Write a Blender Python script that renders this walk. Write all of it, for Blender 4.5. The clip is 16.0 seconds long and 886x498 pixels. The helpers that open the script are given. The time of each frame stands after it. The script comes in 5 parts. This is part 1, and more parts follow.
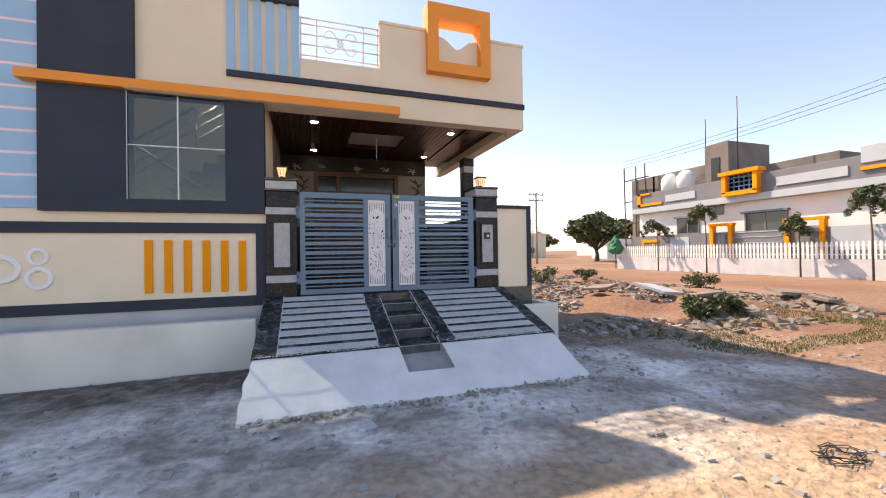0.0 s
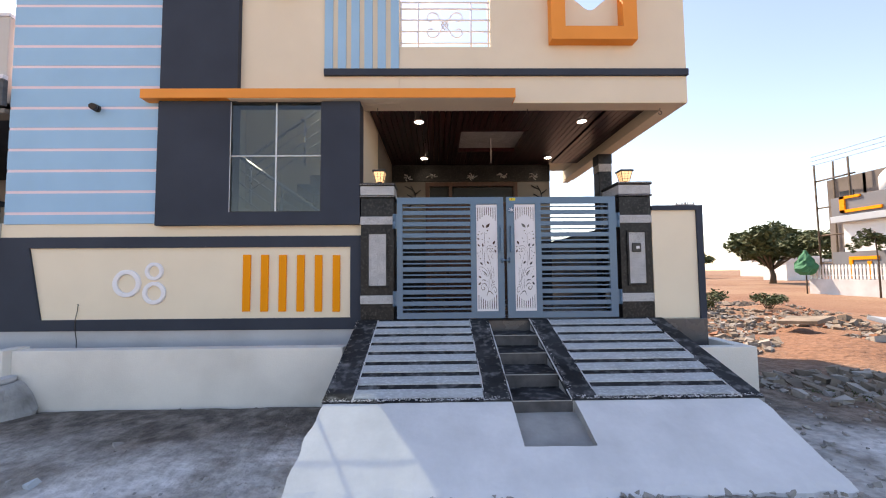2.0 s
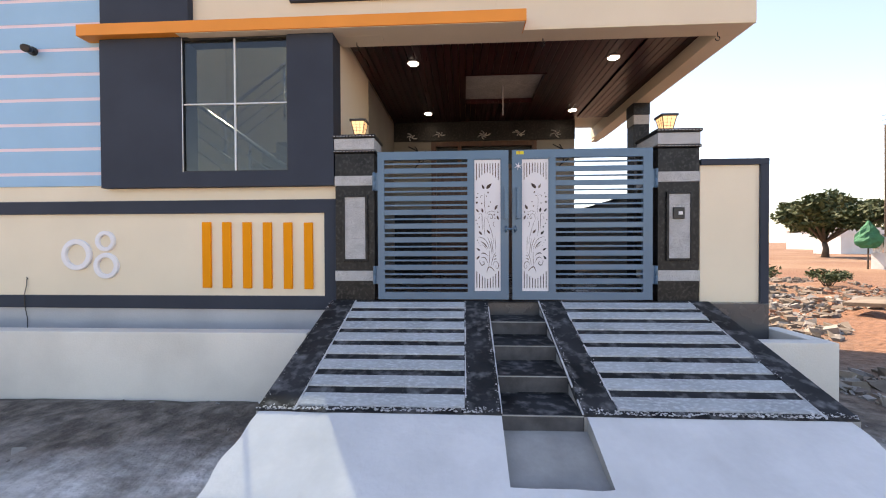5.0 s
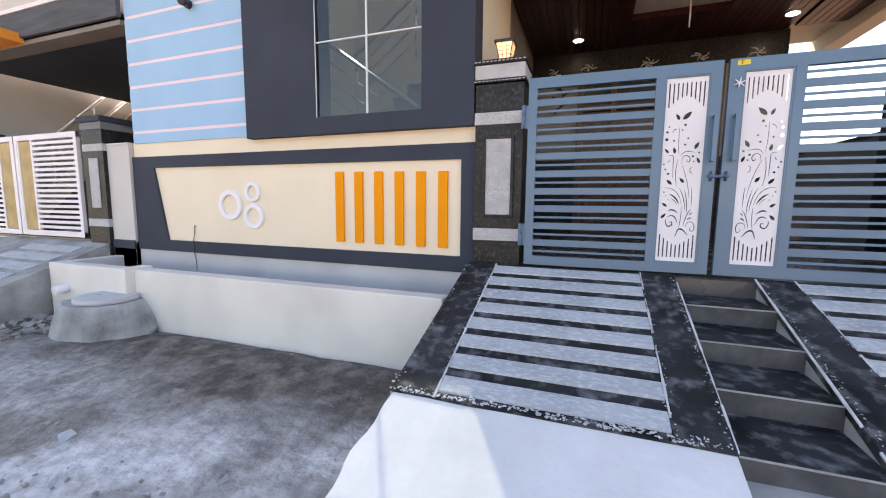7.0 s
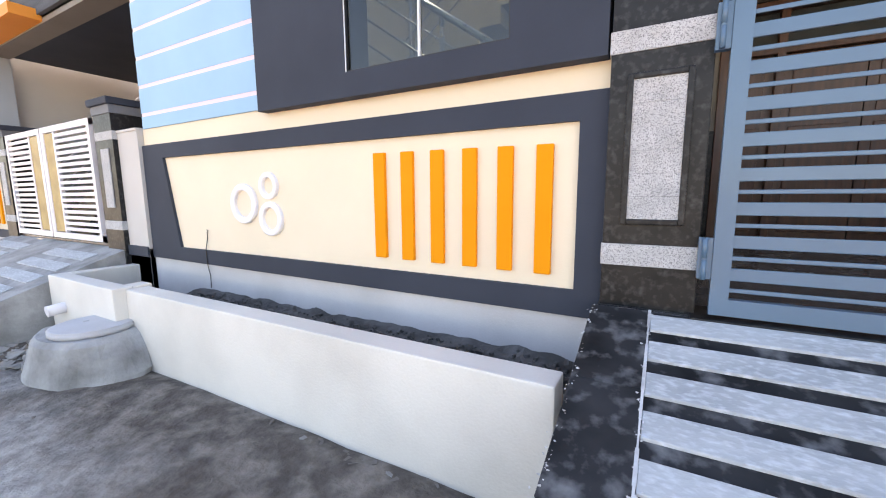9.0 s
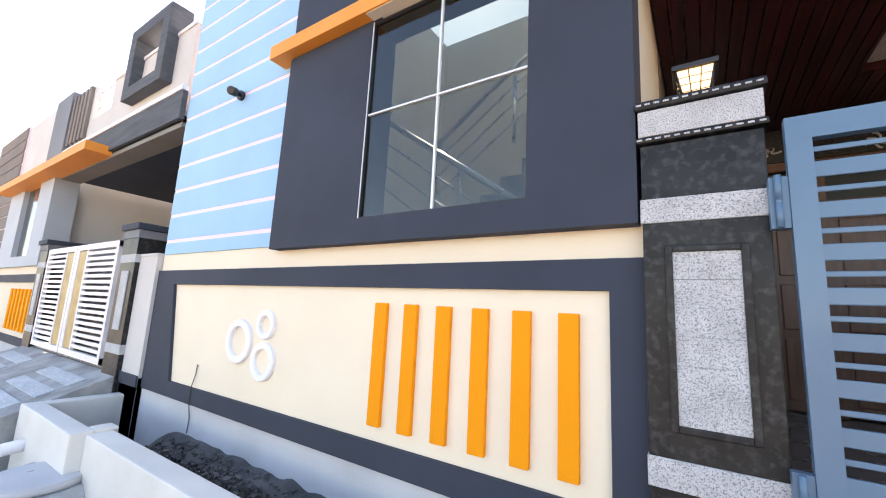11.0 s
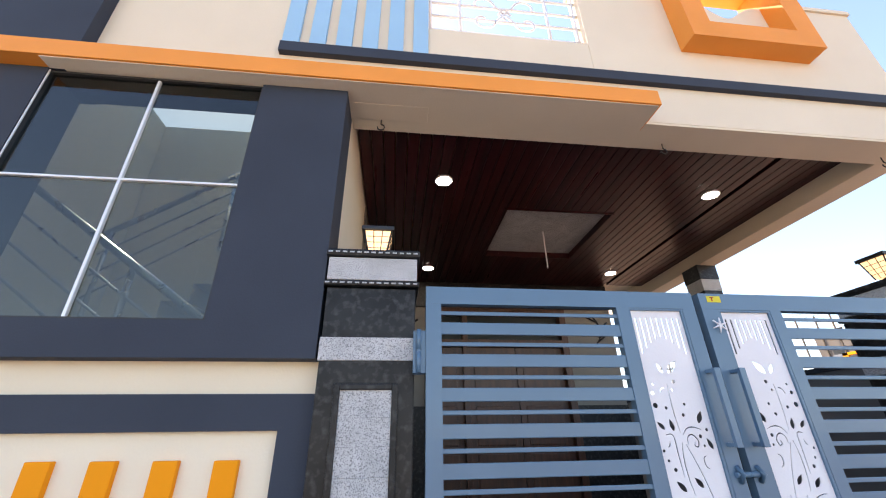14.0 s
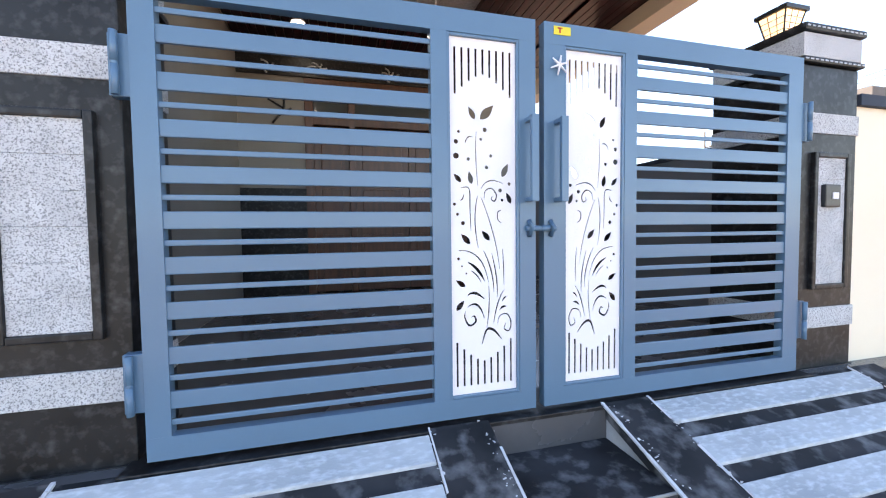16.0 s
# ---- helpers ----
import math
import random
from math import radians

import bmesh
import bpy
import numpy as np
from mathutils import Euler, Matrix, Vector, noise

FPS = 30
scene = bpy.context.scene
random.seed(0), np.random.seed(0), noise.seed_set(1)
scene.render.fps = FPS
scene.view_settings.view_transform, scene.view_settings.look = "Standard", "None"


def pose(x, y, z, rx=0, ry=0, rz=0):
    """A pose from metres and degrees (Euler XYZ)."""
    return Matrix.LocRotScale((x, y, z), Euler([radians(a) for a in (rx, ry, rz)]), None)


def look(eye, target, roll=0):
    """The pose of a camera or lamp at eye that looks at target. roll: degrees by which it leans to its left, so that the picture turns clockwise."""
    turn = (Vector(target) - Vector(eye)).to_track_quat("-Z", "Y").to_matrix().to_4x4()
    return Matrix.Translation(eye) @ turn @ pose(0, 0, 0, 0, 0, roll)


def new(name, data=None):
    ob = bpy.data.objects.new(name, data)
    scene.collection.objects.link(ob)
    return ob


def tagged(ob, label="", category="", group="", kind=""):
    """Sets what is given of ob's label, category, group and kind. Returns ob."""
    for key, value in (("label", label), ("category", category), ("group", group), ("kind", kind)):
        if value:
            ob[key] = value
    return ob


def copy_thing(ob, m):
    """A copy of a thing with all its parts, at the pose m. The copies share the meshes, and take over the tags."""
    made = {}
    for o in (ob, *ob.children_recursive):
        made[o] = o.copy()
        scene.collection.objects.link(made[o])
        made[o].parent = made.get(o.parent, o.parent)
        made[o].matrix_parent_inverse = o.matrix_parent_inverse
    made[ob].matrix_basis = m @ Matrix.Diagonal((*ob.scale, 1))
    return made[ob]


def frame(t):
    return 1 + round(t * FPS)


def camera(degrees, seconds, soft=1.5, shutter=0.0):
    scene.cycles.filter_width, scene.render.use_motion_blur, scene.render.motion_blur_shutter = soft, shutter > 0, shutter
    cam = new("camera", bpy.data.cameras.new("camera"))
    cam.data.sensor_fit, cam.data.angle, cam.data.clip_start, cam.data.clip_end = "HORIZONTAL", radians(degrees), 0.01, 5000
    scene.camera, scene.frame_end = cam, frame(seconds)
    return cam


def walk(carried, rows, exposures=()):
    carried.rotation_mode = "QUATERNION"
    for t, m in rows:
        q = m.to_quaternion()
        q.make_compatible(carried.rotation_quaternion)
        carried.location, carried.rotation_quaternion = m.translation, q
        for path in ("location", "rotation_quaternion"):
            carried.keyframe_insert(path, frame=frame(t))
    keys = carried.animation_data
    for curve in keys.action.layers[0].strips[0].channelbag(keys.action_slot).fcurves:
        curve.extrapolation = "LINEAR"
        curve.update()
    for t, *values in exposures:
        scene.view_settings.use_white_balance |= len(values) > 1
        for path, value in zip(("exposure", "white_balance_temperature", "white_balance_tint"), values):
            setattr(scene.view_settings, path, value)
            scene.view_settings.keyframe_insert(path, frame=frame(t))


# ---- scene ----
cam = camera(96.6, 16.0, soft=1.1)
METRES, EYE, TILT, LEAN, TURN = 6.8, 1.6, 0.0, 0.0, -18.9
ROWS = [
    (0.0, 0.0, 0.0, 0.0, 0.01, 0.45, 0.89),
    (0.5, -0.0048, 0.0491, -0.0009, 9.59, 0.51, 0.02),
    (1.0, -0.0134, 0.09, 0.0024, 15.11, 0.77, 0.13),
    (1.5, -0.0085, 0.1451, -0.0044, 17.35, 1.85, 0.58),
    (2.0, -0.0052, 0.2052, -0.004, 17.98, 3.4, 0.52),
    (2.5, -0.0082, 0.2682, 0.0003, 18.97, 5.01, 0.37),
    (3.0, -0.0027, 0.3156, -0.0005, 20.18, 6.78, 0.25),
    (5.5, 0.0074, 0.3625, -0.0071, 23.32, -3.35, 0.31),
    (6.0, -0.0072, 0.3722, -0.01, 28.06, -5.34, -0.35),
    (6.5, -0.049, 0.4055, -0.0103, 33.83, -6.25, -0.66),
    (7.0, -0.0865, 0.4391, -0.0149, 38.82, -6.53, -0.5),
    (7.5, -0.1271, 0.4871, -0.012, 42.36, -7.11, -0.2),
    (8.0, -0.1798, 0.5287, -0.0159, 44.76, -8.5, 0.58),
    (10.5, -0.2953, 0.6526, 0.0202, 51.29, -0.66, -1.08),
    (11.0, -0.2856, 0.6475, 0.03, 51.69, 9.01, -2.87),
    (11.5, -0.2783, 0.6419, 0.0351, 50.44, 17.02, -4.17),
    (12.0, -0.2764, 0.6399, 0.039, 46.56, 23.73, -4.85),
    (12.5, -0.2811, 0.6393, 0.0435, 39.96, 28.85, -4.65),
    (13.0, -0.2812, 0.6384, 0.0443, 31.18, 31.35, -3.38),
    (13.5, -0.2735, 0.6451, 0.0441, 21.25, 30.23, -1.19),
    (14.0, -0.2632, 0.6522, 0.0436, 12.33, 25.67, 0.85),
    (14.5, -0.254, 0.6587, 0.0394, 6.11, 18.89, 2.1),
    (15.0, -0.2274, 0.6732, 0.0267, 3.1, 11.31, 2.23),
    (15.5, -0.1944, 0.6934, 0.0203, 2.79, 3.65, 1.47),
    (16.0, -0.1737, 0.7404, 0.0178, 3.63, -2.53, 0.7),
]
EXPOSURES = [(0.0, 1.17, 8400, 20), (2.0, 1.36, 8300, 20), (5.5, 1.58, 8700, 20), (7.0, 1.9, 8900, 21), (8.0, 2.2, 9000, 21), (10.5, 2.4, 8500, 18),
             (11.0, 2.3, 8200, 17), (12.0, 2.08, 7700, 15), (13.0, 1.95, 7600, 15), (14.5, 1.9, 7700, 16), (15.2, 2.1, 7700, 16), (16.0, 2.4, 7600, 16)]
walk(cam, [(t, pose(0, 0, EYE, TILT, LEAN, TURN) @ pose(METRES * x, METRES * y, METRES * z, 90 + pitch, roll, yaw)) for t, x, y, z, yaw, pitch, roll in ROWS],
     exposures=EXPOSURES)

# ---- light ----
world = bpy.data.worlds.new("world")
scene.world = world
world.use_nodes = True
wn = world.node_tree
sky = wn.nodes.new("ShaderNodeTexSky")
sky.sky_type = "NISHITA"
sky.sun_disc = False
sky.sun_elevation = radians(47.5)
sky.sun_rotation = radians(-31.5)
sky.air_density = 1.0
sky.dust_density = 0.4
sky.ozone_density = 2.5
wn.nodes["Background"].inputs["Strength"].default_value = 0.135
wn.links.new(sky.outputs[0], wn.nodes["Background"].inputs[0])
sun = new("sun", bpy.data.lights.new("sun", "SUN"))
sun.data.energy, sun.data.angle, sun.data.color = 3.4, radians(0.6), (1.0, 0.93, 0.82)
sun.matrix_world = look((-2.45 * 4, 4.0 * 4, 5.15 * 4), (0, 0, 0))


# ---- materials ----
def mat(name, col, rough=0.6, var=0.15, scale=6.0, fine=60.0, bump=0.1, metal=0.0, col2=None, spots=None, coat=0.0,
        emit=0.0, stretch=(1, 1, 1), spec=0.5):
    m = bpy.data.materials.new(name)
    m.use_nodes = True
    n, l = m.node_tree.nodes, m.node_tree.links
    b = n["Principled BSDF"]
    tc = n.new("ShaderNodeTexCoord")
    mp = n.new("ShaderNodeMapping")
    mp.inputs["Scale"].default_value = stretch
    l.new(tc.outputs["Object"], mp.inputs["Vector"])
    big, small = n.new("ShaderNodeTexNoise"), n.new("ShaderNodeTexNoise")
    for t, s, d in ((big, scale, 6.0), (small, fine, 10.0 if spots else 3.0)):
        t.inputs["Scale"].default_value = s
        t.inputs["Detail"].default_value = d
        l.new(mp.outputs[0], t.inputs["Vector"])
    mix = n.new("ShaderNodeMix")
    mix.data_type = "RGBA"
    c2 = col2 or tuple(c * (1 - 2 * var) for c in col)
    mix.inputs["A"].default_value = (*col, 1)
    mix.inputs["B"].default_value = (*c2, 1)
    ramp = n.new("ShaderNodeValToRGB")
    ramp.color_ramp.elements[0].position, ramp.color_ramp.elements[1].position = 0.35, 0.72
    l.new(big.outputs["Fac"], ramp.inputs[0])
    l.new(ramp.outputs[0], mix.inputs["Factor"])
    out = mix.outputs["Result"]
    mix2 = n.new("ShaderNodeMix")
    mix2.data_type = "RGBA"
    r2 = n.new("ShaderNodeValToRGB")
    if spots:
        r2.color_ramp.elements[0].position, r2.color_ramp.elements[1].position = spots[1], spots[1] + spots[2]
        mix2.inputs["B"].default_value = (*spots[0], 1)
    else:
        r2.color_ramp.elements[0].position, r2.color_ramp.elements[1].position = 0.3, 0.9
        r2.color_ramp.elements[1].color = (var, var, var, 1)
        mix2.inputs["B"].default_value = (*(c * 0.55 for c in c2), 1)
    l.new(small.outputs["Fac"], r2.inputs[0])
    l.new(r2.outputs[0], mix2.inputs["Factor"])
    l.new(out, mix2.inputs["A"])
    l.new(mix2.outputs["Result"], b.inputs["Base Color"])
    b.inputs["Metallic"].default_value = metal
    b.inputs["Coat Weight"].default_value = coat
    b.inputs["Specular IOR Level"].default_value = spec
    mr = n.new("ShaderNodeMapRange")
    mr.inputs["To Min"].default_value, mr.inputs["To Max"].default_value = max(0.02, rough - 0.08), min(1, rough + 0.1)
    l.new(big.outputs["Fac"], mr.inputs["Value"])
    l.new(mr.outputs[0], b.inputs["Roughness"])
    if bump:
        bp = n.new("ShaderNodeBump")
        bp.inputs["Strength"].default_value = bump
        bp.inputs["Distance"].default_value = 0.01
        l.new(small.outputs["Fac"], bp.inputs["Height"])
        l.new(bp.outputs[0], b.inputs["Normal"])
    if emit:
        b.inputs["Emission Color"].default_value = (*col, 1)
        b.inputs["Emission Strength"].default_value = emit
    return m


CREAM = mat("cream_paint", (0.76, 0.66, 0.52), 0.75, 0.04, 1.2, 90, 0.12)
CREAM_PANEL = mat("cream_panel_paint", (0.84, 0.73, 0.57), 0.75, 0.03, 1.5, 90, 0.1)
SLATE = mat("slate_paint", (0.037, 0.047, 0.069), 0.72, 0.08, 1.5, 110, 0.08, spec=0.3)
BLUE = mat("sky_blue_paint", (0.30, 0.53, 0.74), 0.7, 0.03, 2, 100, 0.08)
PINK = mat("pale_pink_paint", (0.85, 0.68, 0.74), 0.7, 0.03, 2, 100, 0.08)
ORANGE = mat("orange_paint", (0.86, 0.295, 0.04), 0.6, 0.04, 2, 100, 0.08)
YELLOW = mat("amber_paint", (0.95, 0.315, 0.010), 0.75, 0.03, 2, 100, 0.06, spec=0.2)
WHITE = mat("white_paint", (0.78, 0.755, 0.785), 0.6, 0.04, 3, 90, 0.06)
PLINTH = mat("grey_plinth_plaster", (0.56, 0.56, 0.58), 0.85, 0.1, 1.5, 70, 0.2)
DRAIN = mat("off_white_drain_plaster", (0.76, 0.73, 0.68), 0.85, 0.08, 1.6, 60, 0.25)
TAR = mat("rough_black_tar", (0.12, 0.117, 0.115), 0.85, 0.3, 5, 30, 0.9)
CEMENT = mat("grey_cement", (0.42, 0.42, 0.42), 0.9, 0.2, 3.5, 30, 0.7, col2=(0.20, 0.20, 0.195))
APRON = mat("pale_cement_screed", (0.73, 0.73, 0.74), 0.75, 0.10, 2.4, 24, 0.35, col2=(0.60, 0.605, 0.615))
GRANITE = mat("black_granite", (0.016, 0.016, 0.017), 0.42, 0.3, 6, 28, 0.05, col2=(0.005, 0.005, 0.006), spots=((0.06, 0.06, 0.062), 0.50, 0.3), spec=0.3)
GRANITE_DUSTY = mat("dusty_black_granite", (0.008, 0.009, 0.011), 0.68, 0.3, 3, 11, 0.1, col2=(0.04, 0.042, 0.047), spots=((0.22, 0.225, 0.235), 0.50, 0.34), spec=0.2)
GREYDUST = mat("dust_filmed_granite", (0.10, 0.10, 0.105), 0.8, 0.25, 6, 40, 0.2, col2=(0.045, 0.045, 0.05))
GREYSTONE = mat("flamed_grey_granite", (0.58, 0.58, 0.59), 0.75, 0.12, 7, 190, 0.35, spots=((0.17, 0.17, 0.18), 0.47, 0.2))
STRIPE = mat("grey_granite_strip", (0.45, 0.48, 0.50), 0.7, 0.2, 5, 55, 0.3, col2=(0.31, 0.335, 0.355), spots=((0.60, 0.64, 0.67), 0.47, 0.3), stretch=(0.45, 1, 1))
GATE = mat("blue_grey_enamel", (0.088, 0.172, 0.262), 0.36, 0.05, 2, 120, 0.03, coat=0.15)
RINGWHITE = mat("bright_white_paint", (0.84, 0.82, 0.85), 0.6, 0.03, 3, 90, 0.06)
GREYSCREED = mat("mid_grey_screed", (0.36, 0.36, 0.355), 0.85, 0.15, 3, 30, 0.4, col2=(0.24, 0.24, 0.235))
PALEGREY = mat("pale_grey_wall_paint", (0.60, 0.575, 0.55), 0.75, 0.05, 1.2, 80, 0.1)
STEEL = mat("brushed_steel", (0.72, 0.72, 0.74), 0.28, 0.08, 10, 80, 0.03, metal=1.0)
ALU = mat("white_aluminium", (0.75, 0.76, 0.78), 0.4, 0.04, 10, 80, 0.02, metal=0.3)
BLACK = mat("black_plastic", (0.02, 0.02, 0.022), 0.4, 0.1, 10, 80, 0.02)
WOODC = mat("maroon_pvc_plank", (0.058, 0.009, 0.011), 0.30, 0.25, 1.2, 12, 0.03, stretch=(14, 0.8, 14), col2=(0.022, 0.006, 0.008), spec=0.35)
WOOD = mat("varnished_teak", (0.10, 0.034, 0.016), 0.4, 0.25, 3, 30, 0.08, stretch=(8, 8, 0.7))
TILE = mat("porch_floor_tile", (0.10, 0.10, 0.105), 0.25, 0.1, 3, 60, 0.02)
BULB = mat("led_disc", (1.0, 0.97, 0.9), 0.5, 0.0, 1, 1, 0, emit=9.0)
WARM = mat("warm_lamp_glass", (1.0, 0.66, 0.36), 0.3, 0.0, 1, 1, 0, emit=0.42)
EARTHRED = mat("red_brick_rubble", (0.36, 0.18, 0.11), 0.95, 0.2, 3, 30, 0.4)
RUBBLE = mat("pale_broken_masonry", (0.30, 0.25, 0.20), 0.95, 0.25, 2.5, 25, 0.4)
TAUPE = mat("taupe_wall_paint", (0.21, 0.19, 0.17), 0.6, 0.06, 1.5, 60, 0.08)
CHALK = mat("white_mortar_smear", (0.66, 0.67, 0.69), 0.9, 0.2, 9, 60, 0.3)
LUMP = mat("whitish_plaster_lump", (0.42, 0.40, 0.37), 0.95, 0.25, 2.5, 25, 0.4)
PEBBLE = mat("dusty_grey_pebble", (0.36, 0.35, 0.34), 0.95, 0.15, 4, 40, 0.4)
LEAF = mat("dusty_green_leaf", (0.085, 0.115, 0.045), 0.7, 0.2, 0.6, 10, 0, col2=(0.045, 0.065, 0.025))
GRASSM = mat("dry_grass", (0.09, 0.13, 0.03), 0.8, 0.2, 2, 20, 0)
BARK = mat("grey_brown_bark", (0.12, 0.09, 0.065), 0.9, 0.2, 4, 40, 0.5)
BARECON = mat("bare_concrete", (0.22, 0.19, 0.17), 0.9, 0.2, 0.6, 20, 0.3)
NBGREY = mat("mid_grey_paint", (0.17, 0.18, 0.20), 0.7, 0.06, 1, 60, 0.1)
FASCIA = mat("slate_grey_textured_paint", (0.085, 0.095, 0.11), 0.8, 0.15, 6, 30, 0.5, stretch=(0.3, 1, 3))
NBLIGHT = mat("light_grey_blue_paint", (0.42, 0.47, 0.52), 0.7, 0.05, 1, 60, 0.1)
NBWHITE = mat("weathered_white_paint", (0.78, 0.77, 0.76), 0.7, 0.06, 0.8, 60, 0.1)
BLUEGRILLE = mat("blue_grille_paint", (0.10, 0.26, 0.46), 0.6, 0.05, 3, 60, 0)
NETGREEN = mat("green_shade_net", (0.03, 0.20, 0.10), 0.8, 0.2, 5, 60, 0.3)
GOLD = mat("golden_ply_panel", (0.50, 0.34, 0.13), 0.5, 0.15, 4, 60, 0.05)
PALEGATE = mat("white_gate_enamel", (0.78, 0.74, 0.77), 0.45, 0.03, 3, 80, 0.02)


def glass_mat(name, tint, rough=0.02):
    m = bpy.data.materials.new(name)
    m.use_nodes = True
    n, l = m.node_tree.nodes, m.node_tree.links
    n.remove(n["Principled BSDF"])
    tr, gl, mx, fr = (n.new("ShaderNodeBsdfTransparent"), n.new("ShaderNodeBsdfGlossy"), n.new("ShaderNodeMixShader"), n.new("ShaderNodeMapRange"))
    lw, pw = n.new("ShaderNodeLayerWeight"), n.new("ShaderNodeMath")
    lw.inputs["Blend"].default_value = 0.5
    pw.operation = "POWER"
    pw.inputs[1].default_value = 4.0
    l.new(lw.outputs["Facing"], pw.inputs[0])
    l.new(pw.outputs[0], fr.inputs["Value"])
    fr.inputs["To Min"].default_value, fr.inputs["To Max"].default_value = 0.07, 0.85
    tr.inputs["Color"].default_value = (*tint, 1)
    gl.inputs["Roughness"].default_value = rough
    l.new(fr.outputs[0], mx.inputs[0])
    l.new(tr.outputs[0], mx.inputs[1])
    l.new(gl.outputs[0], mx.inputs[2])
    l.new(mx.outputs[0], n["Material Output"].inputs["Surface"])
    return m


GLASS = glass_mat("tinted_window_glass", (0.43, 0.485, 0.47))
DARKGLASS = mat("dark_far_glass", (0.05, 0.06, 0.065), 0.1, 0.1, 2, 20, 0)


def ground_mat():
    m = bpy.data.materials.new("dusty_ground")
    m.use_nodes = True
    n, l = m.node_tree.nodes, m.node_tree.links
    b = n["Principled BSDF"]
    b.inputs["Roughness"].default_value = 0.95
    tc = n.new("ShaderNodeTexCoord")

    def nz(scale, detail=6.0, lo=0.4, hi=0.6):
        t, r = n.new("ShaderNodeTexNoise"), n.new("ShaderNodeValToRGB")
        t.inputs["Scale"].default_value, t.inputs["Detail"].default_value = scale, detail
        l.new(tc.outputs["Object"], t.inputs["Vector"])
        r.color_ramp.elements[0].position, r.color_ramp.elements[1].position = lo, hi
        l.new(t.outputs["Fac"], r.inputs[0])
        return t, r

    def mixc(a, bb, f):
        x = n.new("ShaderNodeMix")
        x.data_type = "RGBA"
        for key, v in (("A", a), ("B", bb)):
            if isinstance(v, tuple):
                x.inputs[key].default_value = (*v, 1)
            else:
                l.new(v, x.inputs[key])
        l.new(f, x.inputs["Factor"])
        return x.outputs["Result"]

    earth = mixc((0.12, 0.10, 0.085), (0.25, 0.215, 0.185), nz(4.5, 12, 0.42, 0.6)[1].outputs[0])
    grey = mixc((0.30, 0.275, 0.25), (0.52, 0.505, 0.485), nz(1.3, 14, 0.43, 0.54)[1].outputs[0])
    grey = mixc(grey, (0.76, 0.75, 0.74), nz(0.8, 14, 0.50, 0.60)[1].outputs[0])
    tan = mixc((0.40, 0.27, 0.175), (0.50, 0.37, 0.25), nz(0.35, 7)[1].outputs[0])
    lot = mixc((0.27, 0.14, 0.085), (0.34, 0.21, 0.135), nz(0.15, 6)[1].outputs[0])
    # cement dust near the house, sand on the lane, red earth on the open plot
    sep = n.new("ShaderNodeSeparateXYZ")
    l.new(tc.outputs["Object"], sep.inputs[0])
    wob = n.new("ShaderNodeTexNoise")
    wob.inputs["Scale"].default_value, wob.inputs["Detail"].default_value = 0.7, 5
    l.new(tc.outputs["Object"], wob.inputs["Vector"])

    def edge(axis, a, bb, amp=2.0):
        ad, mu, mr = n.new("ShaderNodeMath"), n.new("ShaderNodeMath"), n.new("ShaderNodeMapRange")
        mu.operation = "MULTIPLY"
        mu.inputs[1].default_value = amp
        l.new(wob.outputs["Fac"], mu.inputs[0])
        l.new(sep.outputs[axis], ad.inputs[0])
        l.new(mu.outputs[0], ad.inputs[1])
        mr.inputs["From Min"].default_value, mr.inputs["From Max"].default_value = a + amp / 2, bb + amp / 2
        l.new(ad.outputs[0], mr.inputs["Value"])
        return mr.outputs[0]

    grey = mixc(grey, earth, edge("Y", 4.5, 5.6, 3.0))
    # tan-to-grey edge lies along the house shadow, adding sun and shade to the colour
    near = mixc(tan, grey, edge("Y", 2.0, 3.3, 1.0))
    base = mixc(near, lot, edge("X", 4.6, 7.2, 3.0))
    t3 = nz(12, 12, 0.36, 0.62)
    dark = n.new("ShaderNodeMix")
    dark.data_type, dark.blend_type = "RGBA", "MULTIPLY"
    dark.inputs["Factor"].default_value = 0.55
    l.new(base, dark.inputs["A"])
    l.new(t3[1].outputs[0], dark.inputs["B"])
    r = t3[1].color_ramp
    r.elements[0].color = (0.42, 0.41, 0.40, 1)
    l.new(dark.outputs["Result"], b.inputs["Base Color"])
    bp = n.new("ShaderNodeBump")
    bp.inputs["Strength"].default_value, bp.inputs["Distance"].default_value = 1.0, 0.07
    l.new(nz(9, 10)[0].outputs["Fac"], bp.inputs["Height"])
    l.new(bp.outputs[0], b.inputs["Normal"])
    return m


GROUND = ground_mat()


# ---- mesh helpers ----
def finish(name, bm, material, parent=None, kind="", smooth=False, label="", category="", group=""):
    me = bpy.data.meshes.new(name)
    bmesh.ops.recalc_face_normals(bm, faces=bm.faces[:])
    bm.to_mesh(me)
    bm.free()
    if smooth:
        for p in me.polygons:
            p.use_smooth = True
    for mm in (material if isinstance(material, (list, tuple)) else [material]):
        me.materials.append(mm)
    ob = new(name, me)
    if parent:
        ob.parent = parent
    return tagged(ob, label, category, group, kind)


def add_box(bm, x0, x1, y0, y1, z0, z1, bevel=0.0, mi=0):
    g = bmesh.ops.create_cube(bm, size=1, matrix=Matrix.Translation(((x0 + x1) / 2, (y0 + y1) / 2, (z0 + z1) / 2)) @ Matrix.Diagonal((x1 - x0, y1 - y0, z1 - z0, 1)))
    fs = {f for v in g["verts"] for f in v.link_faces}
    for f in fs:
        f.material_index = mi
    if bevel:
        es = {e for v in g["verts"] for e in v.link_edges}
        bmesh.ops.bevel(bm, geom=list(es), offset=bevel, segments=2, affect="EDGES", profile=0.6)
    return g["verts"]


